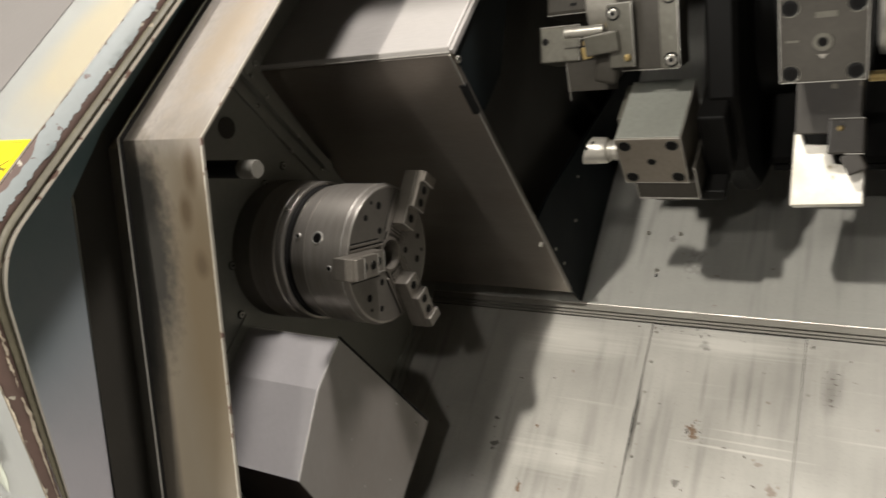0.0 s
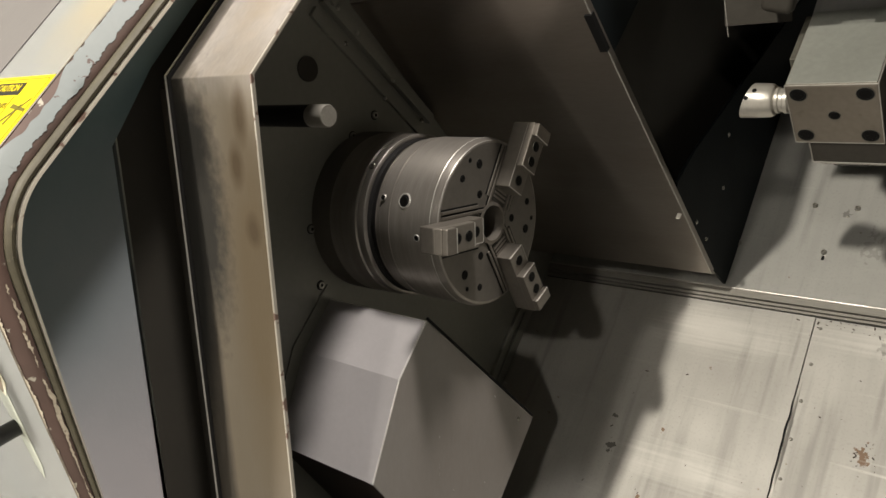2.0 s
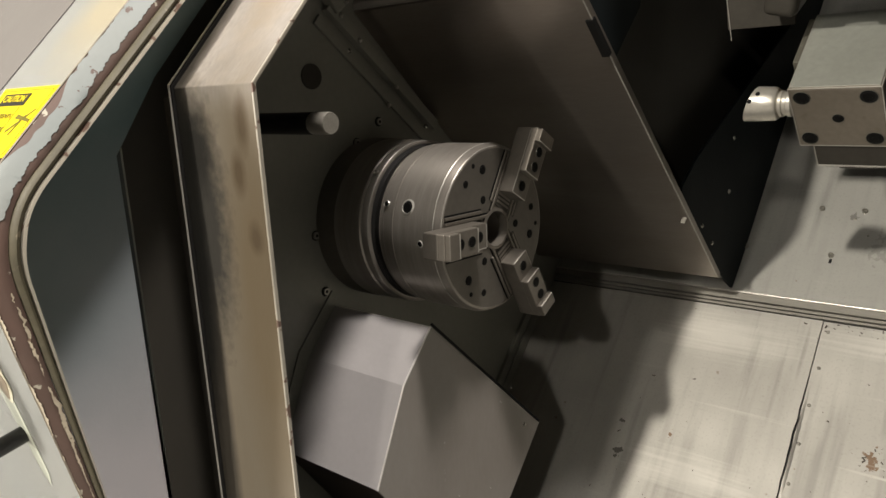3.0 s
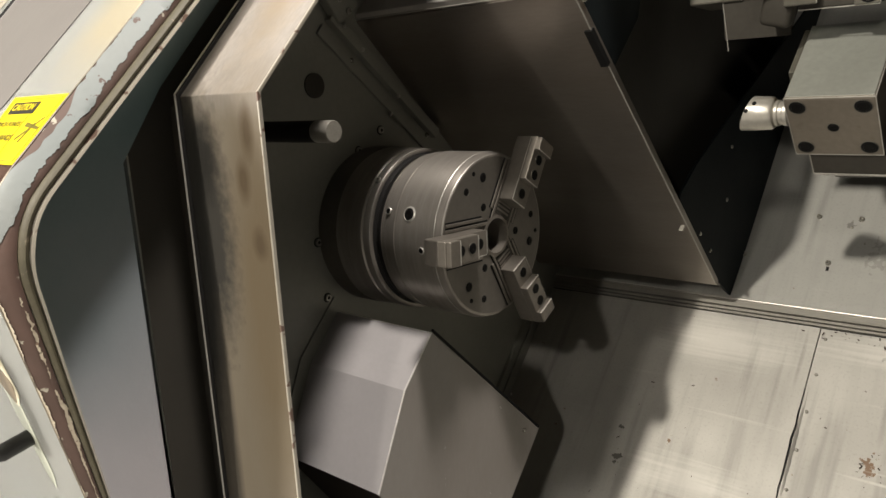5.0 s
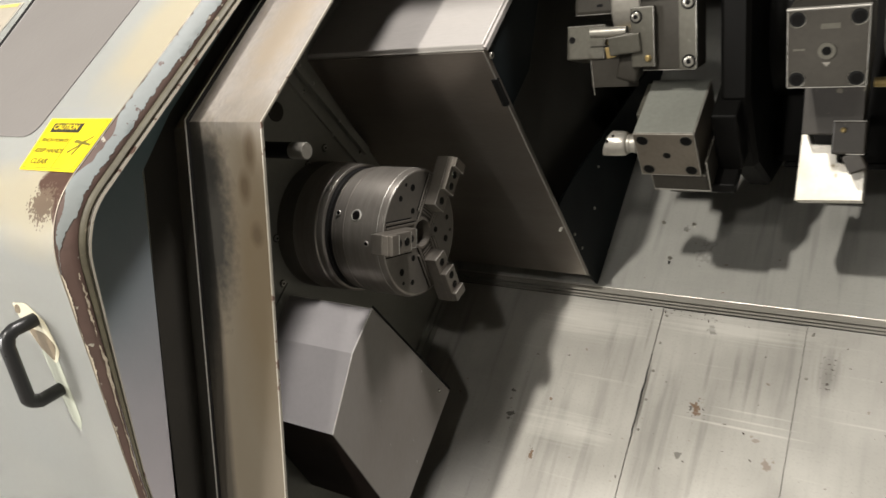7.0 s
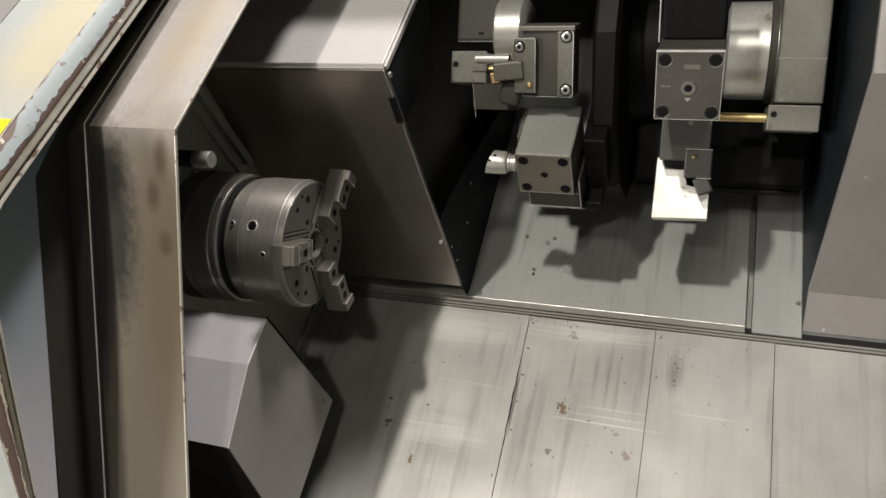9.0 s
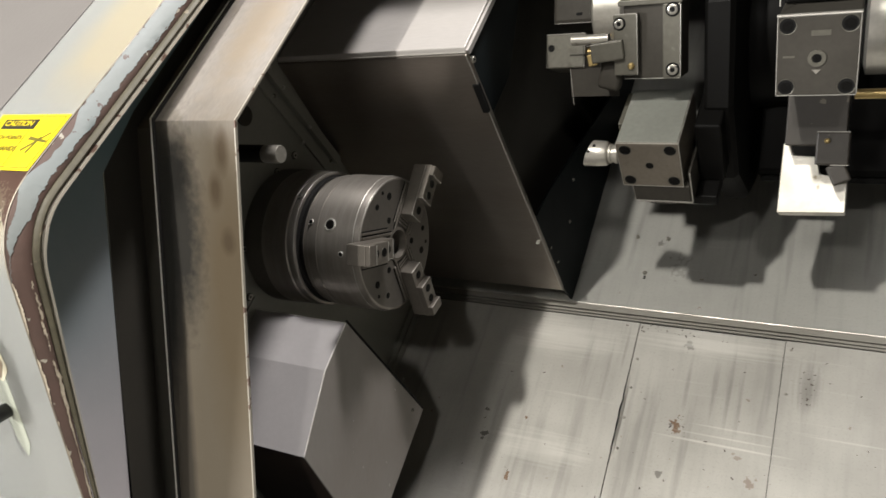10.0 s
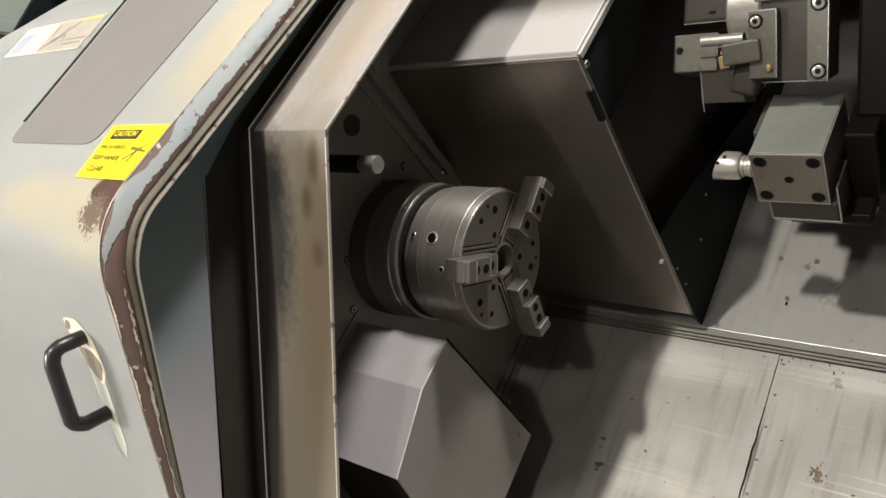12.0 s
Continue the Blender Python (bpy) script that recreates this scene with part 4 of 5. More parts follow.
def flat_bm(corners, thick):
    """A thin plate on corners in one plane."""
    bm = bmesh.new()
    n = (corners[1] - corners[0]).cross(corners[2] - corners[0]).normalized()
    n = n if n.dot(DN) > 0 else -n
    a = [bm.verts.new(c) for c in corners]
    b = [bm.verts.new(c + n * thick) for c in corners]
    bm.faces.new(a)
    bm.faces.new(b)
    for i in range(len(a)):
        j = (i + 1) % len(a)
        bm.faces.new((a[i], a[j], b[j], b[i]))
    return bm


def rounded(points, r, n=5):
    """Corners of a polygon (as vectors) rounded with radius-like length r."""
    out = []
    k = len(points)
    for i in range(k):
        p, c, q = points[i - 1], points[i], points[(i + 1) % k]
        a, b = c + (p - c).normalized() * r, c + (q - c).normalized() * r
        for j in range(n + 1):
            f = j / n
            out.append((a * (1 - f) + c * f) * (1 - f) + (c * (1 - f) + b * f) * f)
    return out


WIN = [on_slope(-1.2, 1.383, 0.0005), on_slope(-0.905, 1.381, 0.0005), on_slope(-0.905, 1.86, 0.0005), on_slope(-1.312, 1.86, 0.0005)]
window = part("window", flat_bm(rounded(WIN, 0.03), 0.0008), M_GLASS, door, "grey smoked window let into the door")
part("window_edge", tube_bm([on_slope(-1.208, 1.418, 0.001), on_slope(-1.311, 1.855, 0.001)], 0.0034, 8), M_BLACK, window)

caution = thing("caution_label", on_slope(-0.81, 1.37, 0.001), "yellow caution label with black print stuck on the door", "label")
S0, S1 = 1.3365, 1.4085
part("sheet", flat_bm([on_slope(-0.872, S0, 0.0008), on_slope(-0.7415, S0, 0.0008), on_slope(-0.7415, S1, 0.0008), on_slope(-0.888, S1, 0.0008)], 0.0006), M_YELLOW, caution)


def on_label(u, v, lift):
    """A place on the label: u to its right, v up, both 0 to 1."""
    z = S0 + (S1 - S0) * v
    left = -0.872 - 0.016 * v
    return on_slope(left + (-0.7415 - left) * u, z, lift)


def ink(u0, v0, u1, v1, mat=None, lift=0.0016):
    part("print", flat_bm([on_label(u0, v0, lift), on_label(u1, v0, lift), on_label(u1, v1, lift), on_label(u0, v1, lift)], 0.0003), mat or M_INK, caution)


for u0, v0, u1, v1 in ((0.04, 0.04, 0.96, 0.055), (0.04, 0.945, 0.96, 0.96), (0.04, 0.04, 0.052, 0.96), (0.95, 0.04, 0.96, 0.96), (0.56, 0.05, 0.572, 0.7)):
    ink(u0, v0, u1, v1, M_INKLINE)
ink(0.12, 0.72, 0.62, 0.9)


def words(body, u, v, size, mat, lift=0.0021):
    cu = bpy.data.curves.new("text", "FONT")
    cu.body, cu.size, cu.extrude, cu.offset = body, size, 0.0001, size * 0.015
    cu.align_x, cu.align_y = "LEFT", "BOTTOM"
    ob = new("lettering", cu)
    x = (on_label(1, v, 0) - on_label(0, v, 0)).normalized()
    m = frame_m(on_label(u, v, lift), x, DN)
    bpy.context.view_layer.update()
    me = bpy.data.meshes.new_from_object(ob.evaluated_get(bpy.context.evaluated_depsgraph_get()))
    bpy.data.objects.remove(ob)
    bpy.data.curves.remove(cu)
    me.materials.clear()
    me.materials.append(mat)
    t = new("lettering", me)
    t.matrix_world = m
    bpy.context.view_layer.update()
    t.parent = caution
    t.matrix_parent_inverse = caution.matrix_world.inverted()


words("CAUTION", 0.145, 0.75, 0.0132, M_YELLOW)
words("PINCH POINTS", 0.07, 0.51, 0.0098, M_FADED)
words("KEEP HANDS", 0.07, 0.3, 0.0118, M_FADED)
words("CLEAR", 0.12, 0.09, 0.0135, M_FADED)
# the pictogram: two crossed bars, plain shapes
for a, b, w in (((0.66, 0.34), (0.92, 0.66), 0.035), ((0.66, 0.56), (0.94, 0.5), 0.05), ((0.76, 0.3), (0.82, 0.58), 0.035)):
    pa, pb = on_label(*a, 0.0016), on_label(*b, 0.0016)
    side = (pb - pa).cross(DN).normalized() * w * 0.06
    part("pictogram", flat_bm([pa - side, pb - side * 0.6, pb + side * 0.6, pa + side], 0.0003), M_FADED, caution)

M_HALO2 = material("dull_yellow_print", (0.5, 0.44, 0.14), 0.5, scale=20)
plate = thing("maker_plate", on_slope(-1.45, 1.6, 0.001), "cream and grey printed maker's label on the door", "label")
def label_print(corners, lift, mat):
    part("print", flat_bm([on_slope(x, z, lift) for x, z in corners], 0.0003), mat, plate)


part("sheet", flat_bm([on_slope(-1.632, 1.566, 0.0008), on_slope(-1.281, 1.561, 0.0008), on_slope(-1.292, 1.636, 0.0008), on_slope(-1.646, 1.638, 0.0008)], 0.0006), M_PAPER, plate)
label_print([(-1.474, 1.567), (-1.284, 1.564), (-1.295, 1.633), (-1.489, 1.635)], 0.0016, M_PAPER2)
label_print([(-1.391, 1.629), (-1.3, 1.626), (-1.302, 1.634), (-1.392, 1.635)], 0.0021, M_HALO2)
part("print", flat_bm(rounded([on_slope(x, z, 0.0016) for x, z in ((-1.62, 1.575), (-1.575, 1.575), (-1.58, 1.618), (-1.625, 1.618))], 0.014), 0.0003), M_PAPERB, plate)
# a faded line drawing on the grey half, and two rows of print
for (xa, za), (xb, zb), w in (((-1.468, 1.573), (-1.41, 1.606), 0.003), ((-1.45, 1.59), (-1.40, 1.6), 0.002), ((-1.43, 1.585), (-1.415, 1.62), 0.002), ((-1.41, 1.606), (-1.385, 1.627), 0.002), ((-1.462, 1.6), (-1.47, 1.626), 0.002), ((-1.4, 1.6), (-1.39, 1.584), 0.0015)):
    a, b = V(xa, za, 0), V(xb, zb, 0)
    side = V(-(b - a).y, (b - a).x, 0).normalized() * w
    label_print([(q.x, q.y) for q in (a - side, b - side, b + side, a + side)], 0.0021, M_TAN)
for z in (1.575, 1.585):
    label_print([(-1.375, z), (-1.3, z), (-1.3, z + 0.003), (-1.375, z + 0.003)], 0.0021, M_TAN)

# door handle: a bent black bar on the lower face


def on_low(x, z, lift=0.0):
    n = V(0, -0.966, -0.259)
    return V(x, 0.620 + 0.2685 * (1.279 - z), z) + n * lift


HX = -0.846
ctrl = [on_low(HX, 1.122, 0.0), on_low(HX, 1.122, 0.034), on_low(HX, 1.117, 0.045), on_low(HX, 1.103, 0.05), on_low(HX, 1.02, 0.05), on_low(HX, 1.014, 0.045), on_low(HX, 1.008, 0.034), on_low(HX, 1.008, 0.0)]
fine_pts = []
for i in range(len(ctrl) - 1):
    for f in (0, 0.34, 0.67):
        fine_pts.append(ctrl[i].lerp(ctrl[i + 1], f))
fine_pts.append(ctrl[-1])
handle = part("door_handle", tube_bm(fine_pts, 0.0105, 18), M_BLACK, door, "black plastic bow handle", smooth=60)
M_WORN = material("bare_primer_patch", (0.2, 0.155, 0.1), 0.55, second=(0.13, 0.105, 0.07), scale=30)
M_HALO = material("yellowed_paint", (0.62, 0.57, 0.42), 0.5, second=(0.62, 0.6, 0.5), scale=30)
M_STREAK = material("drip_streak", (0.4, 0.42, 0.35), 0.5, second=(0.34, 0.35, 0.28), scale=30)


def patch(name, pts, lift, mat):
    part(name, flat_bm(rounded([on_low(HX + dx, z, lift) for dx, z in pts], 0.007), 0.0003), mat, handle)


patch("drip_streak", [(-0.016, 1.07), (0.022, 1.075), (0.026, 0.96), (0.012, 0.936), (0.0, 0.955)], 0.0004, M_STREAK)
patch("yellowed_ring", [(-0.05, 1.142), (-0.01, 1.146), (0.024, 1.122), (0.036, 1.075), (0.014, 1.052), (-0.014, 1.075), (-0.04, 1.115)], 0.0008, M_HALO)
patch("worn_patch", [(-0.03, 1.106), (0.012, 1.102), (0.03, 1.084), (0.012, 1.056), (-0.014, 1.076)], 0.0012, M_WORN)
patch("old_hole", [(-0.05, 1.126), (-0.034, 1.126), (-0.03, 1.14), (-0.042, 1.141)], 0.0012, M_WORN)

# ---- turret and tool holders ----
turret = thing("tool_turret", (-0.07, 1.85, 1.65), "large oily black tool turret disc behind the holders", "turret")
TM = frame_m((-0.11, 1.84, 1.63), (0, 1, 0), (1, 0, 0))
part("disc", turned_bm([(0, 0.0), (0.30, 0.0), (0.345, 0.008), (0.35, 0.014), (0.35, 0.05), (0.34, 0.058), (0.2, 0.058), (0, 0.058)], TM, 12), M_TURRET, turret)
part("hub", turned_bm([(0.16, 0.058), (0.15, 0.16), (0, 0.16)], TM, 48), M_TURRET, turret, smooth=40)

SQ = math.sqrt(0.5)


def block_pose(place, tilt):
    """Axes for a holder: x along the spindle, y out of its end face, tilted down by so many degrees."""
    a = radians(tilt)
    out = V(0, -math.cos(a), -math.sin(a))
    m = Matrix((V(1, 0, 0), out, V(1, 0, 0).cross(out))).transposed().to_4x4()
    m.translation = place
    return m


def face_bolts(ob, m, sx, sz, y, r=0.009):
    n = m.to_3x3() @ V(0, 1, 0)
    for x in (-sx, sx):
        for z in (-sz, sz):
            socket(ob, m @ V(x, y, z), n, r)


# lower holder with a boring head
tool = thing("boring_holder", (-0.18, 1.56, 1.41), "square steel boring bar holder with four bolts, tilted downwards", "tool holder", group="turret tools")
m = block_pose((-0.182, 1.492, 1.350), 43)
b = part("block", box_bm(0.112, 0.15, 0.106, m @ pose(0, -0.075, 0), 0.003), M_HOLDER, tool)
# thin pale sheet so the block's top looks lit from above
part("lit_top", box_bm(0.108, 0.146, 0.0016, m @ pose(0, -0.076, -0.0534), 0.0006), M_LITTOP, tool, "paler sheet for the light on the top face")
face_bolts(b, m, 0.04, 0.037, 0.0, 0.0105)
socket(b, m @ V(0, 0, 0), m.to_3x3() @ V(0, 1, 0), 0.007)
for pa, pb in (((-0.055, -0.001, -0.0525), (0.055, -0.001, -0.0525)), ((0.0555, -0.001, -0.052), (0.0555, -0.001, 0.052)), ((0.0555, -0.002, -0.0525), (0.0555, -0.15, -0.0525)), ((-0.055, -0.001, 0.0525), (0.055, -0.001, 0.0525)), ((-0.0555, -0.001, -0.052), (-0.0555, -0.001, 0.052))):
    edge_line(b, m @ V(*pa), m @ V(*pb), 0.0008)
part("step_plate", box_bm(0.008, 0.09, 0.05, m @ pose(-0.0595, -0.1, -0.026), 0.0015), M_TOOL, tool)
base = part("base_plate", box_bm(0.104, 0.13, 0.04, m @ pose(0.013, -0.067, 0.074), 0.002), M_TOOLD, tool)
edge_line(base, m @ V(-0.038, -0.002, 0.0935), m @ V(0.068, -0.002, 0.0935), 0.0011)
edge_line(base, m @ V(-0.0385, -0.002, 0.055), m @ V(-0.0385, -0.002, 0.093), 0.0008)
# sole made wide to stop light reaching the wall, near black to stay dark
sole = part("sole_plate", box_bm(0.146, 0.15, 0.022, m @ pose(0.035, -0.094, 0.1055), 0.003), M_TURRET, tool)
edge_line(sole, m @ V(-0.036, -0.0195, 0.115), m @ V(0.072, -0.0195, 0.115), 0.0007)
part("foot", box_bm(0.05, 0.05, 0.022, m @ pose(0.0, -0.06, 0.127), 0.004), M_TOOLD, tool)
fl = part("side_flange", box_bm(0.004, 0.12, 0.074, m @ pose(0.067, -0.064, 0.057), 0.001), M_TOOLD, tool)
edge_line(fl, m @ V(0.068, -0.0035, 0.02), m @ V(0.068, -0.0035, 0.093), 0.0012)
# added block: closes the gap where light would slip through to the wall
part("light_blocker", box_bm(0.046, 0.13, 0.134, m @ pose(0.0925, -0.126, 0.027), 0.004), M_TURRET, tool, "added dark block that keeps light off the rear wall")
HM = frame_m(m @ V(-0.056, -0.03, 0.0), (0, 1, 0), (-1, 0, 0))
part("collar", turned_bm([(0.016, 0), (0.016, 0.006), (0.0185, 0.008), (0.0185, 0.013), (0.0165, 0.0145), (0.0165, 0.019), (0.0185, 0.0205), (0.0185, 0.024), (0.015, 0.026)], HM, 28), M_SILVER, tool, smooth=30)
cone = turned_bm([(0.015, 0.024), (0.021, 0.027), (0.0235, 0.031), (0.0245, 0.052), (0.0245, 0.074), (0.024, 0.0745), (0, 0.0745)], HM, 36)
cut = bmesh.ops.bisect_plane(cone, geom=cone.verts[:] + cone.edges[:] + cone.faces[:], plane_co=HM @ V(0, 0, 0.064), plane_no=(-0.94, 0, 0.34), clear_outer=True)
bmesh.ops.contextual_create(cone, geom=[e for e in cut["geom_cut"] if isinstance(e, bmesh.types.BMEdge)])
head = part("boring_head", cone, M_SILVER, tool, "bright boring head with a slanted end and small holes", smooth=30)
for turn_by, h in ((3.3, 0.06), (3.75, 0.05)):
    n = (HM.to_3x3() @ V(math.cos(turn_by), math.sin(turn_by), 0)).normalized()
    part("pin_hole", turned_bm([(0.0032, -0.001), (0.0032, 0.0004), (0, 0.0005)], frame_m(HM @ V(0, 0, h) + n * 0.0246, V(1, 0, 0), n), 12), M_HOLE, head)

# upper holder with a clamp plate
tool = thing("turning_holder", (-0.15, 1.56, 1.56), "dark steel turning tool holder with a clamp plate and screws", "tool holder", group="turret tools")
m = block_pose((-0.192, 1.470, 1.566), 14) @ Matrix.Scale(0.965, 4)
b = part("block", box_bm(0.106, 0.06, 0.132, m @ pose(0.008, -0.035, 0), 0.003), M_TOOLD, tool)
cheek = part("cheek", box_bm(0.032, 0.012, 0.13, m @ pose(0.045, 0, 0), 0.002), M_TOOL, tool)
clamp = part("clamp_plate", box_bm(0.044, 0.016, 0.11, m @ pose(-0.037, 0.004, 0.002), 0.002), M_TOOL, tool, "pale worn clamp plate")
cap = part("top_cap", box_bm(0.115, 0.07, 0.01, m @ pose(0.005, -0.033, -0.0705), 0.0015), M_TOOL, tool)
edge_line(cap, m @ V(-0.052, 0.001, -0.074), m @ V(0.062, 0.001, -0.074), 0.001)
edge_line(b, m @ V(-0.044, -0.005, 0.0655), m @ V(0.06, 0.003, 0.0655), 0.0008)
edge_line(cheek, m @ V(0.0605, 0.006, -0.063), m @ V(0.0605, 0.006, 0.063), 0.0007)
edge_line(clamp, m @ V(-0.0153, 0.0118, -0.052), m @ V(-0.0153, 0.0118, 0.056), 0.0009)
edge_line(clamp, m @ V(-0.0585, 0.0118, -0.0527), m @ V(-0.0155, 0.0118, -0.0527), 0.0009)
for x, z in ((0.047, -0.05), (0.047, 0.055)):
    screw(cheek, m @ V(x, 0.006, -z), m.to_3x3() @ V(0, 1, 0), 0.0092, 0.004)
screw(clamp, m @ V(-0.0475, 0.012, -0.036), m.to_3x3() @ V(0, 1, 0), 0.0085, 0.004)
part("brass_screw", turned_bm([(0.0065, 0), (0.0062, 0.004), (0.003, 0.006), (0, 0.006)], frame_m(m @ V(-0.0265, 0.012, 0.04), (1, 0, 0), m.to_3x3() @ V(0, 1, 0)), 6), M_BRASS, clamp)
arm = part("insert_arm", box_bm(0.062, 0.034, 0.036, m @ pose(-0.07, 0.004, 0.012) @ pose(0, 0, 0, 0, 6, 0), 0.003), M_TOOL, tool)
edge_line(arm, m @ V(-0.107, 0.0205, 0.0), m @ V(-0.05, 0.0205, -0.008), 0.0008)
part("insert", box_bm(0.018, 0.012, 0.022, m @ pose(-0.099, 0.012, 0.026) @ pose(0, 0, 0, 0, 10, 0), 0.002), M_BRASS, tool, "small gold-coated cutting insert")
part("arm_foot", box_bm(0.044, 0.03, 0.06, m @ pose(-0.07, -0.012, 0.056) @ pose(0, 0, 0, 0, -14, 0), 0.012, 3), M_TOOLD, tool, "dark rounded foot under the tool arm", smooth=50)
part("bar_end", cyl_bm(0.0095, 0.0095, 0.07, frame_m(m @ V(-0.113, -0.02, -0.008), (0, 1, 0), (1, 0, 0)), 18), M_SILVER, tool, smooth=40)
sh = part("chip_shield", box_bm(0.1, 0.004, 0.085, m @ pose(-0.123, -0.07, 0.066), 0.001), M_TOOLD, tool, "thin dark chip shield plate")
edge_line(sh, m @ V(-0.174, -0.068, 0.035), m @ V(-0.168, -0.068, 0.125), 0.0008)

# drill sleeve at the back
tool = thing("drill_holder", (-0.35, 1.56, 1.57), "steel drill holder with a polished sleeve and brass coolant pipe", "tool holder", group="turret tools")
m = block_pose((-0.365, 1.54, 1.573), 0)
b = part("block", box_bm(0.08, 0.08, 0.066, m @ pose(-0.004, -0.04, 0.006), 0.003), M_TOOL, tool)
socket(b, m @ V(-0.032, 0, 0.0), m.to_3x3() @ V(0, 1, 0), 0.0065)
edge_line(b, m @ V(-0.043, -0.001, -0.0265), m @ V(0.035, -0.001, -0.0265), 0.0008)
edge_line(b, m @ V(0.0355, -0.001, -0.026), m @ V(0.0355, -0.001, 0.038), 0.0008)
cap = part("cap", box_bm(0.094, 0.1, 0.1, m @ pose(0.004, -0.08, -0.1), 0.008), M_TOOLD, tool)
edge_line(cap, m @ V(-0.04, -0.032, -0.0515), m @ V(0.048, -0.032, -0.0515), 0.0008)
part("cap_slot", box_bm(0.012, 0.002, 0.005, m @ pose(0.012, -0.0298, -0.068), 0), M_HOLE, cap)
part("sleeve", turned_bm([(0.068, 0), (0.072, 0.004), (0.072, 0.056), (0.06, 0.066), (0.045, 0.068)], frame_m(m @ V(0.045, -0.07, -0.075), (0, 1, 0), (1, 0, 0)), 40), M_SILVER, tool, smooth=40)
part("coolant_pipe", cyl_bm(0.008, 0.008, 0.07, frame_m(m @ V(0.06, -0.02, 0.008), (0, 1, 0), (1, 0, 0)), 16), M_BRASS, tool, smooth=40)

# square holder that faces the door
tool = thing("square_holder", (0.086, 1.42, 1.52), "square grey tool holder block with four bolts and a centre bore", "tool holder", group="turret tools")
m = block_pose((0.086, 1.36, 1.518), 22)
b = part("block", box_bm(0.11, 0.13, 0.12, m @ pose(0, -0.065, 0), 0.0025), M_TOOLD, tool)
face_bolts(b, m, 0.041, 0.046, 0.0, 0.0115)
part("bore_ring", turned_bm([(0.0125, 0.0), (0.0125, 0.002), (0.007, 0.002), (0.0065, 0.0004)], frame_m(m @ V(0, 0, 0.003), (1, 0, 0), m.to_3x3() @ V(0, 1, 0)), 28), M_TOOL, tool, smooth=40)
socket(b, m @ V(0, 0.0002, 0.003), m.to_3x3() @ V(0, 1, 0), 0.0068)
part("mark", box_bm(0.026, 0.001, 0.008, m @ pose(0.004, 0.0, -0.034), 0), M_TOOL, tool)
part("mark", box_bm(0.016, 0.001, 0.003, m @ pose(-0.038, 0.0, 0.0), 0), M_TOOL, tool)
part("top_edge", box_bm(0.112, 0.01, 0.003, m @ pose(0, -0.004, -0.0605), 0.001), M_EDGE, tool)
for xa in (-0.0545, 0.0545):
    edge_line(b, m @ V(xa, -0.001, -0.058), m @ V(xa, -0.001, 0.058), 0.0007)
edge_line(b, m @ V(-0.054, -0.001, 0.0595), m @ V(0.054, -0.001, 0.0595), 0.0007)
part("arrow_mark", flat_bm([m @ V(-0.006, 0.0006, 0.02), m @ V(0.006, 0.0006, 0.02), m @ V(0.0, 0.0006, 0.027)], 0.0003), M_LEDGE, tool)
part("stem", box_bm(0.095, 0.09, 0.13, pose(0.083, 1.60, 1.455), 0.002), M_TOOLX, tool)
part("stock", box_bm(0.106, 0.05, 0.2, m @ pose(0, -0.1, -0.162), 0.004), M_TURRET, tool)
edge_line(b, m @ V(-0.0545, -0.026, -0.07), m @ V(-0.0545, -0.026, -0.26), 0.0012)

tool = thing("turning_tool", (0.09, 1.43, 1.34), "bright milled stepped tool block with a dark clamp", "tool holder", group="turret tools")
m = block_pose((0.082, 1.610, 1.332), -8) @ Matrix.Scale(1.175, 4)
bm = bmesh.new()
prof = [(-0.048, 0.054), (0.046, 0.05), (0.046, 0.0), (0.008, -0.008), (0.002, -0.034), (-0.03, -0.036), (-0.036, -0.054), (-0.046, -0.054)]
fa = [bm.verts.new((x, 0, z)) for x, z in prof]
fb = [bm.verts.new((x, -0.06, z)) for x, z in prof]
bm.faces.new(fa)
bm.faces.new(fb)
for i in range(len(prof)):
    j = (i + 1) % len(prof)
    bm.faces.new((fa[i], fa[j], fb[j], fb[i]))
bmesh.ops.recalc_face_normals(bm, faces=bm.faces)
bevel(bm, 0.0012, 1)
bmesh.ops.transform(bm, matrix=m, verts=bm.verts)
part("block", bm, M_WHITE, tool)
k = block_pose((0.083, 1.572, 1.334), 0) @ Matrix.Scale(1.147, 4)
c = part("clamp", box_bm(0.046, 0.05, 0.05, k @ pose(0.024, -0.007, -0.045), 0.003), M_TOOLX, tool)
edge_line(c, k @ V(0.002, 0.018, -0.0695), k @ V(0.046, 0.018, -0.0695), 0.0009)
edge_line(c, k @ V(0.022, 0.019, -0.0205), k @ V(0.046, 0.019, -0.0205), 0.0008)
part("lower_clamp", box_bm(0.026, 0.05, 0.03, k @ pose(0.034, -0.008, -0.008) @ pose(0, 0, 0, 0, 25, 0), 0.003), M_TOOLX, tool)
part("brass_screw", turned_bm([(0.005, 0), (0.0047, 0.003), (0.002, 0.0045), (0, 0.0045)], frame_m(k @ V(0.016, 0.019, -0.056), (1, 0, 0), (0, -1, 0)), 6), M_BRASS, c, "small brass screw")

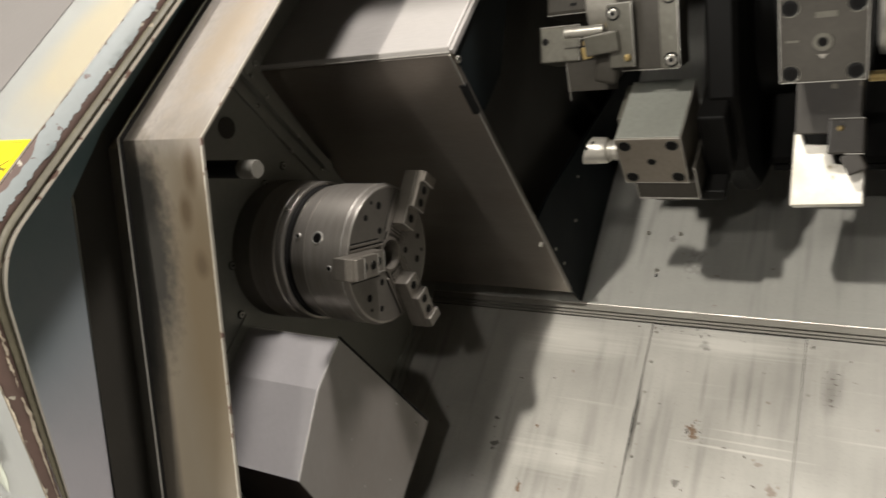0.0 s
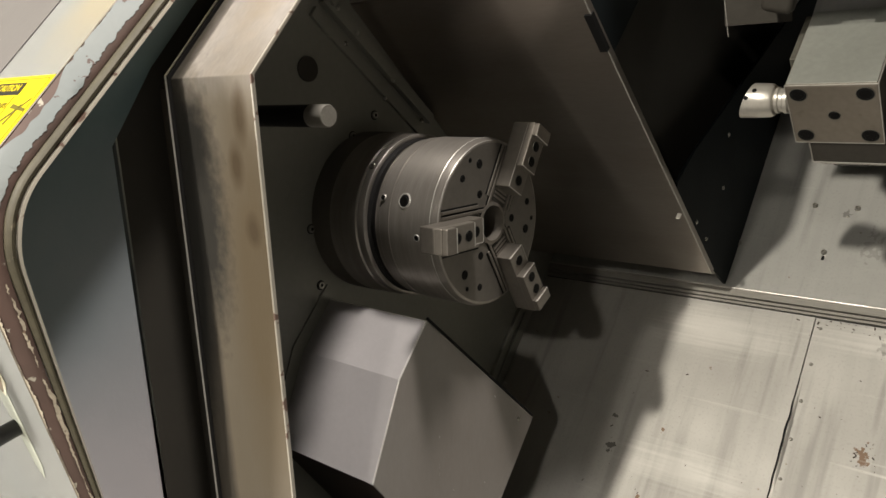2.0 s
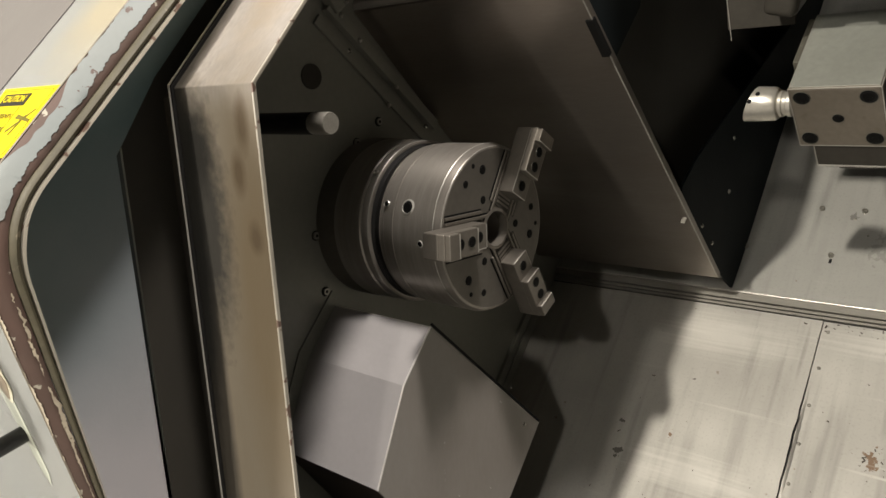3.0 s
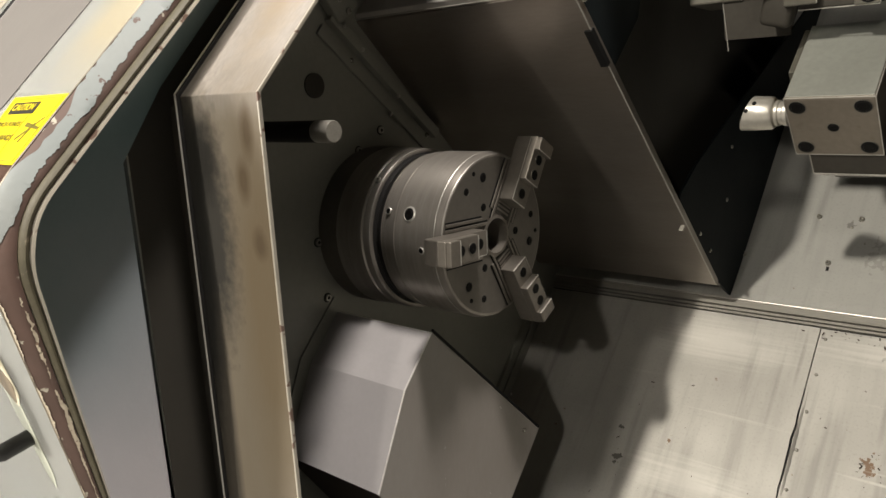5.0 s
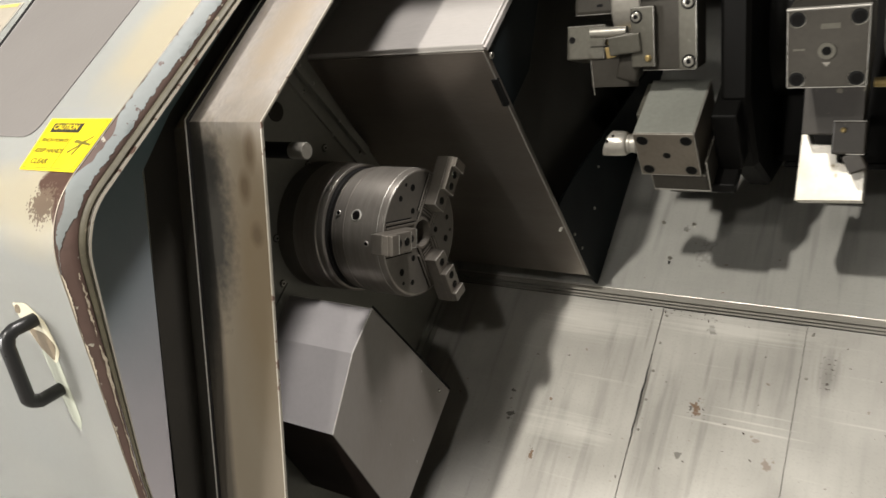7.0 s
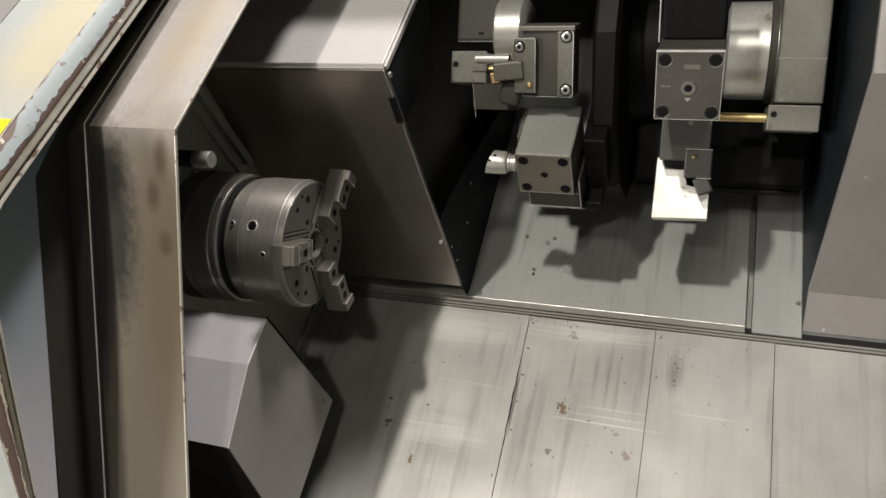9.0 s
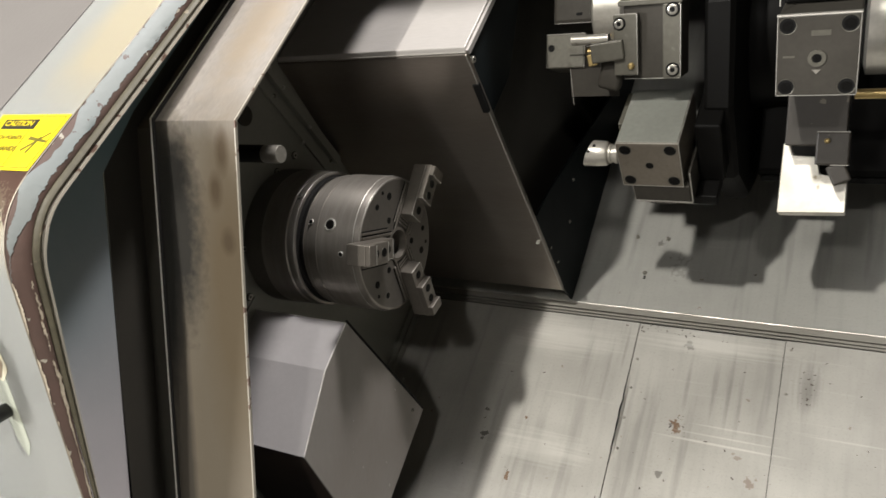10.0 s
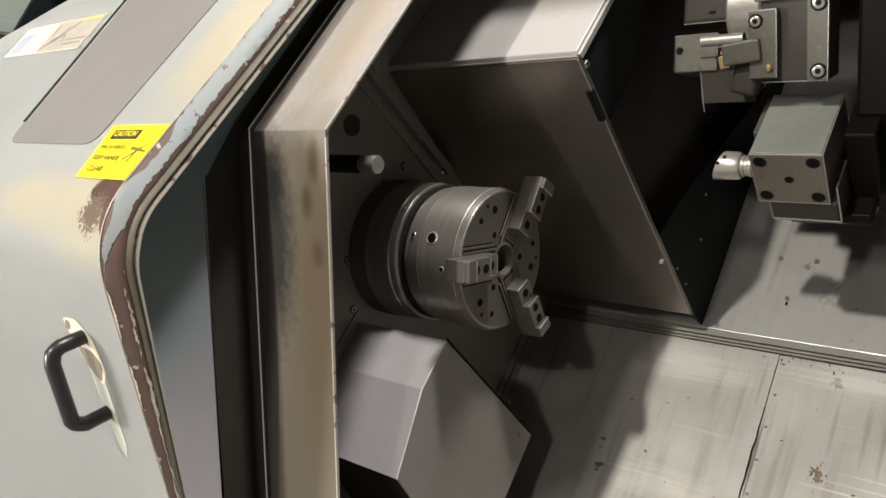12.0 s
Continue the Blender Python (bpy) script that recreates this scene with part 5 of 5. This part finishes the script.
tool = thing("sleeve_holder", (0.2, 1.45, 1.6), "polished steel boring sleeve beside a clamp block with a brass pipe", "tool holder", group="turret tools")
m = block_pose((0.279, 1.6165, 1.4815), 0) @ Matrix.Scale(1.19, 4)
SLEEVE = [(0.07, 0), (0.085, 0.004), (0.085, 0.075), (0.088, 0.078), (0.088, 0.094)]
part("sleeve", turned_bm([(r * 1.19, h * 1.19) for r, h in SLEEVE], frame_m(m @ V(-0.114, -0.11, -0.122), (0, 1, 0), (1, 0, 0)), 48), M_SILVER, tool, smooth=40)
part("sleeve_ring", turned_bm([(0.102, 0.0), (0.108, 0.003), (0.108, 0.014), (0.102, 0.016)], frame_m(m @ V(-0.045, -0.11, -0.122), (0, 1, 0), (1, 0, 0)), 48), M_TOOLD, tool, smooth=40)
b = part("clamp_block", box_bm(0.08, 0.09, 0.042, m @ pose(0, -0.045, 0), 0.002), M_TOOL, tool)
socket(b, m @ V(-0.03, 0, -0.006), m.to_3x3() @ V(0, 1, 0), 0.006)
edge_line(b, m @ V(-0.039, -0.001, -0.0205), m @ V(0.039, -0.001, -0.0205), 0.001)
ub = part("upper_block", box_bm(0.075, 0.1, 0.2, m @ pose(0.006, -0.06, -0.125), 0.003), M_TOOL, tool)
edge_line(ub, m @ V(-0.031, -0.0105, -0.098), m @ V(0.043, -0.0105, -0.098), 0.0012)
part("coolant_pipe", cyl_bm(0.009, 0.009, 0.101, frame_m(m @ V(-0.078, -0.025, -0.001), (0, 1, 0), (1, 0, 0)), 16), M_BRASS, tool, smooth=40)
drum = thing("turret_body", (0.2, 1.95, 1.7), "black turret body in the dark upper part of the machine", "turret body")
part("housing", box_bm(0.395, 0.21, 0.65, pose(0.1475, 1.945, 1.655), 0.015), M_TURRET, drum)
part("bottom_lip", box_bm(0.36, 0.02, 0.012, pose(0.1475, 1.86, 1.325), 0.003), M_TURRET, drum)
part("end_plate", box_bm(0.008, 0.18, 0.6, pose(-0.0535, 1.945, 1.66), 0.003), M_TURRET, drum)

# ---- tailstock guard ----
tail = thing("tailstock_guard", (0.5, 1.8, 1.0), "brownish grey steel guard plate by the tailstock", "machine cover")
part("front_plate", prism_bm([(1.822, 1.02), (1.79, 1.115), (1.33, 1.54), (1.33, 1.9), (1.345, 1.9), (1.345, 1.546), (1.805, 1.121), (1.837, 1.02)], 0.362, 0.95), M_BOXEND, tail)
part("side_plate", prism_bm([(1.837, 1.02), (1.805, 1.121), (1.345, 1.546), (1.345, 1.9), (2.4, 1.9), (2.4, 1.7)], 0.363, 0.368), M_NAVY, tail)

# ---- casing that closes the machine ----
def casing(name, bm, label, mat=None):
    return tagged(obj(name, bm, mat or M_NAVY), label, "machine casing", kind="structure")


casing("wall_roof", prism_bm([(1.24, 1.975), (2.7, 1.975), (2.7, 1.99), (1.24, 1.99)], -2.3, 1.3), "dark painted roof of the machine casing")
casing("wall_front", prism_bm(strip(PF, 0.01), 0.4, 0.97), "pale painted front panel right of the door opening", M_DOOR)
casing("wall_headstock_end", prism_bm([(0.98, 0.2), (0.98, 1.4), (1.3, 1.97), (2.7, 1.97), (2.7, 0.2)], -2.3, -2.28), "dark painted end wall of the headstock casing")
casing("wall_headstock_front", prism_bm([(0.97, 0.2), (0.97, 1.4), (0.98, 1.4), (0.98, 0.2)], -2.3, -0.85), "dark painted headstock casing behind the slid door")
casing("wall_end", prism_bm([(0.9, 0.2), (0.9, 1.4), (1.3, 1.97), (2.7, 1.97), (2.7, 0.2)], 0.95, 0.97), "dark painted end wall of the machine casing")
casing("wall_back", prism_bm([(2.6, 0.2), (2.6, 1.97), (2.62, 1.97), (2.62, 0.2)], -2.2, 0.95), "dark painted back wall of the machine casing")
casing("wall_apron", prism_bm([(0.86, 0.02), (0.86, 0.72), (0.875, 0.72), (0.875, 0.02)], -0.57, 0.95), "painted front apron of the machine below the opening", M_DOOR)
casing("wall_sump", prism_bm([(0.876, 0.2), (2.59, 0.2), (2.59, 0.21), (0.876, 0.21)], -0.82, 0.94), "dark sump under the chute")

# ---- far machines in the hall ----
far = thing("far_machine", (-5.2, 2.6, 0), "pale machine cabinet on a dark green base, far off", "machine")
part("base_case", box_bm(1.2, 2.4, 2.02, pose(-5.6, 2.6, 1.01), 0.03), M_GREEN, far)
part("upper_case", box_bm(1.0, 2.2, 0.9, pose(-5.6, 2.6, 2.47), 0.03), M_LIGHTPAINT, far)
part("shelf_rail", box_bm(0.06, 2.3, 0.08, pose(-4.98, 2.6, 2.12), 0.01), M_LIGHTPAINT, far)
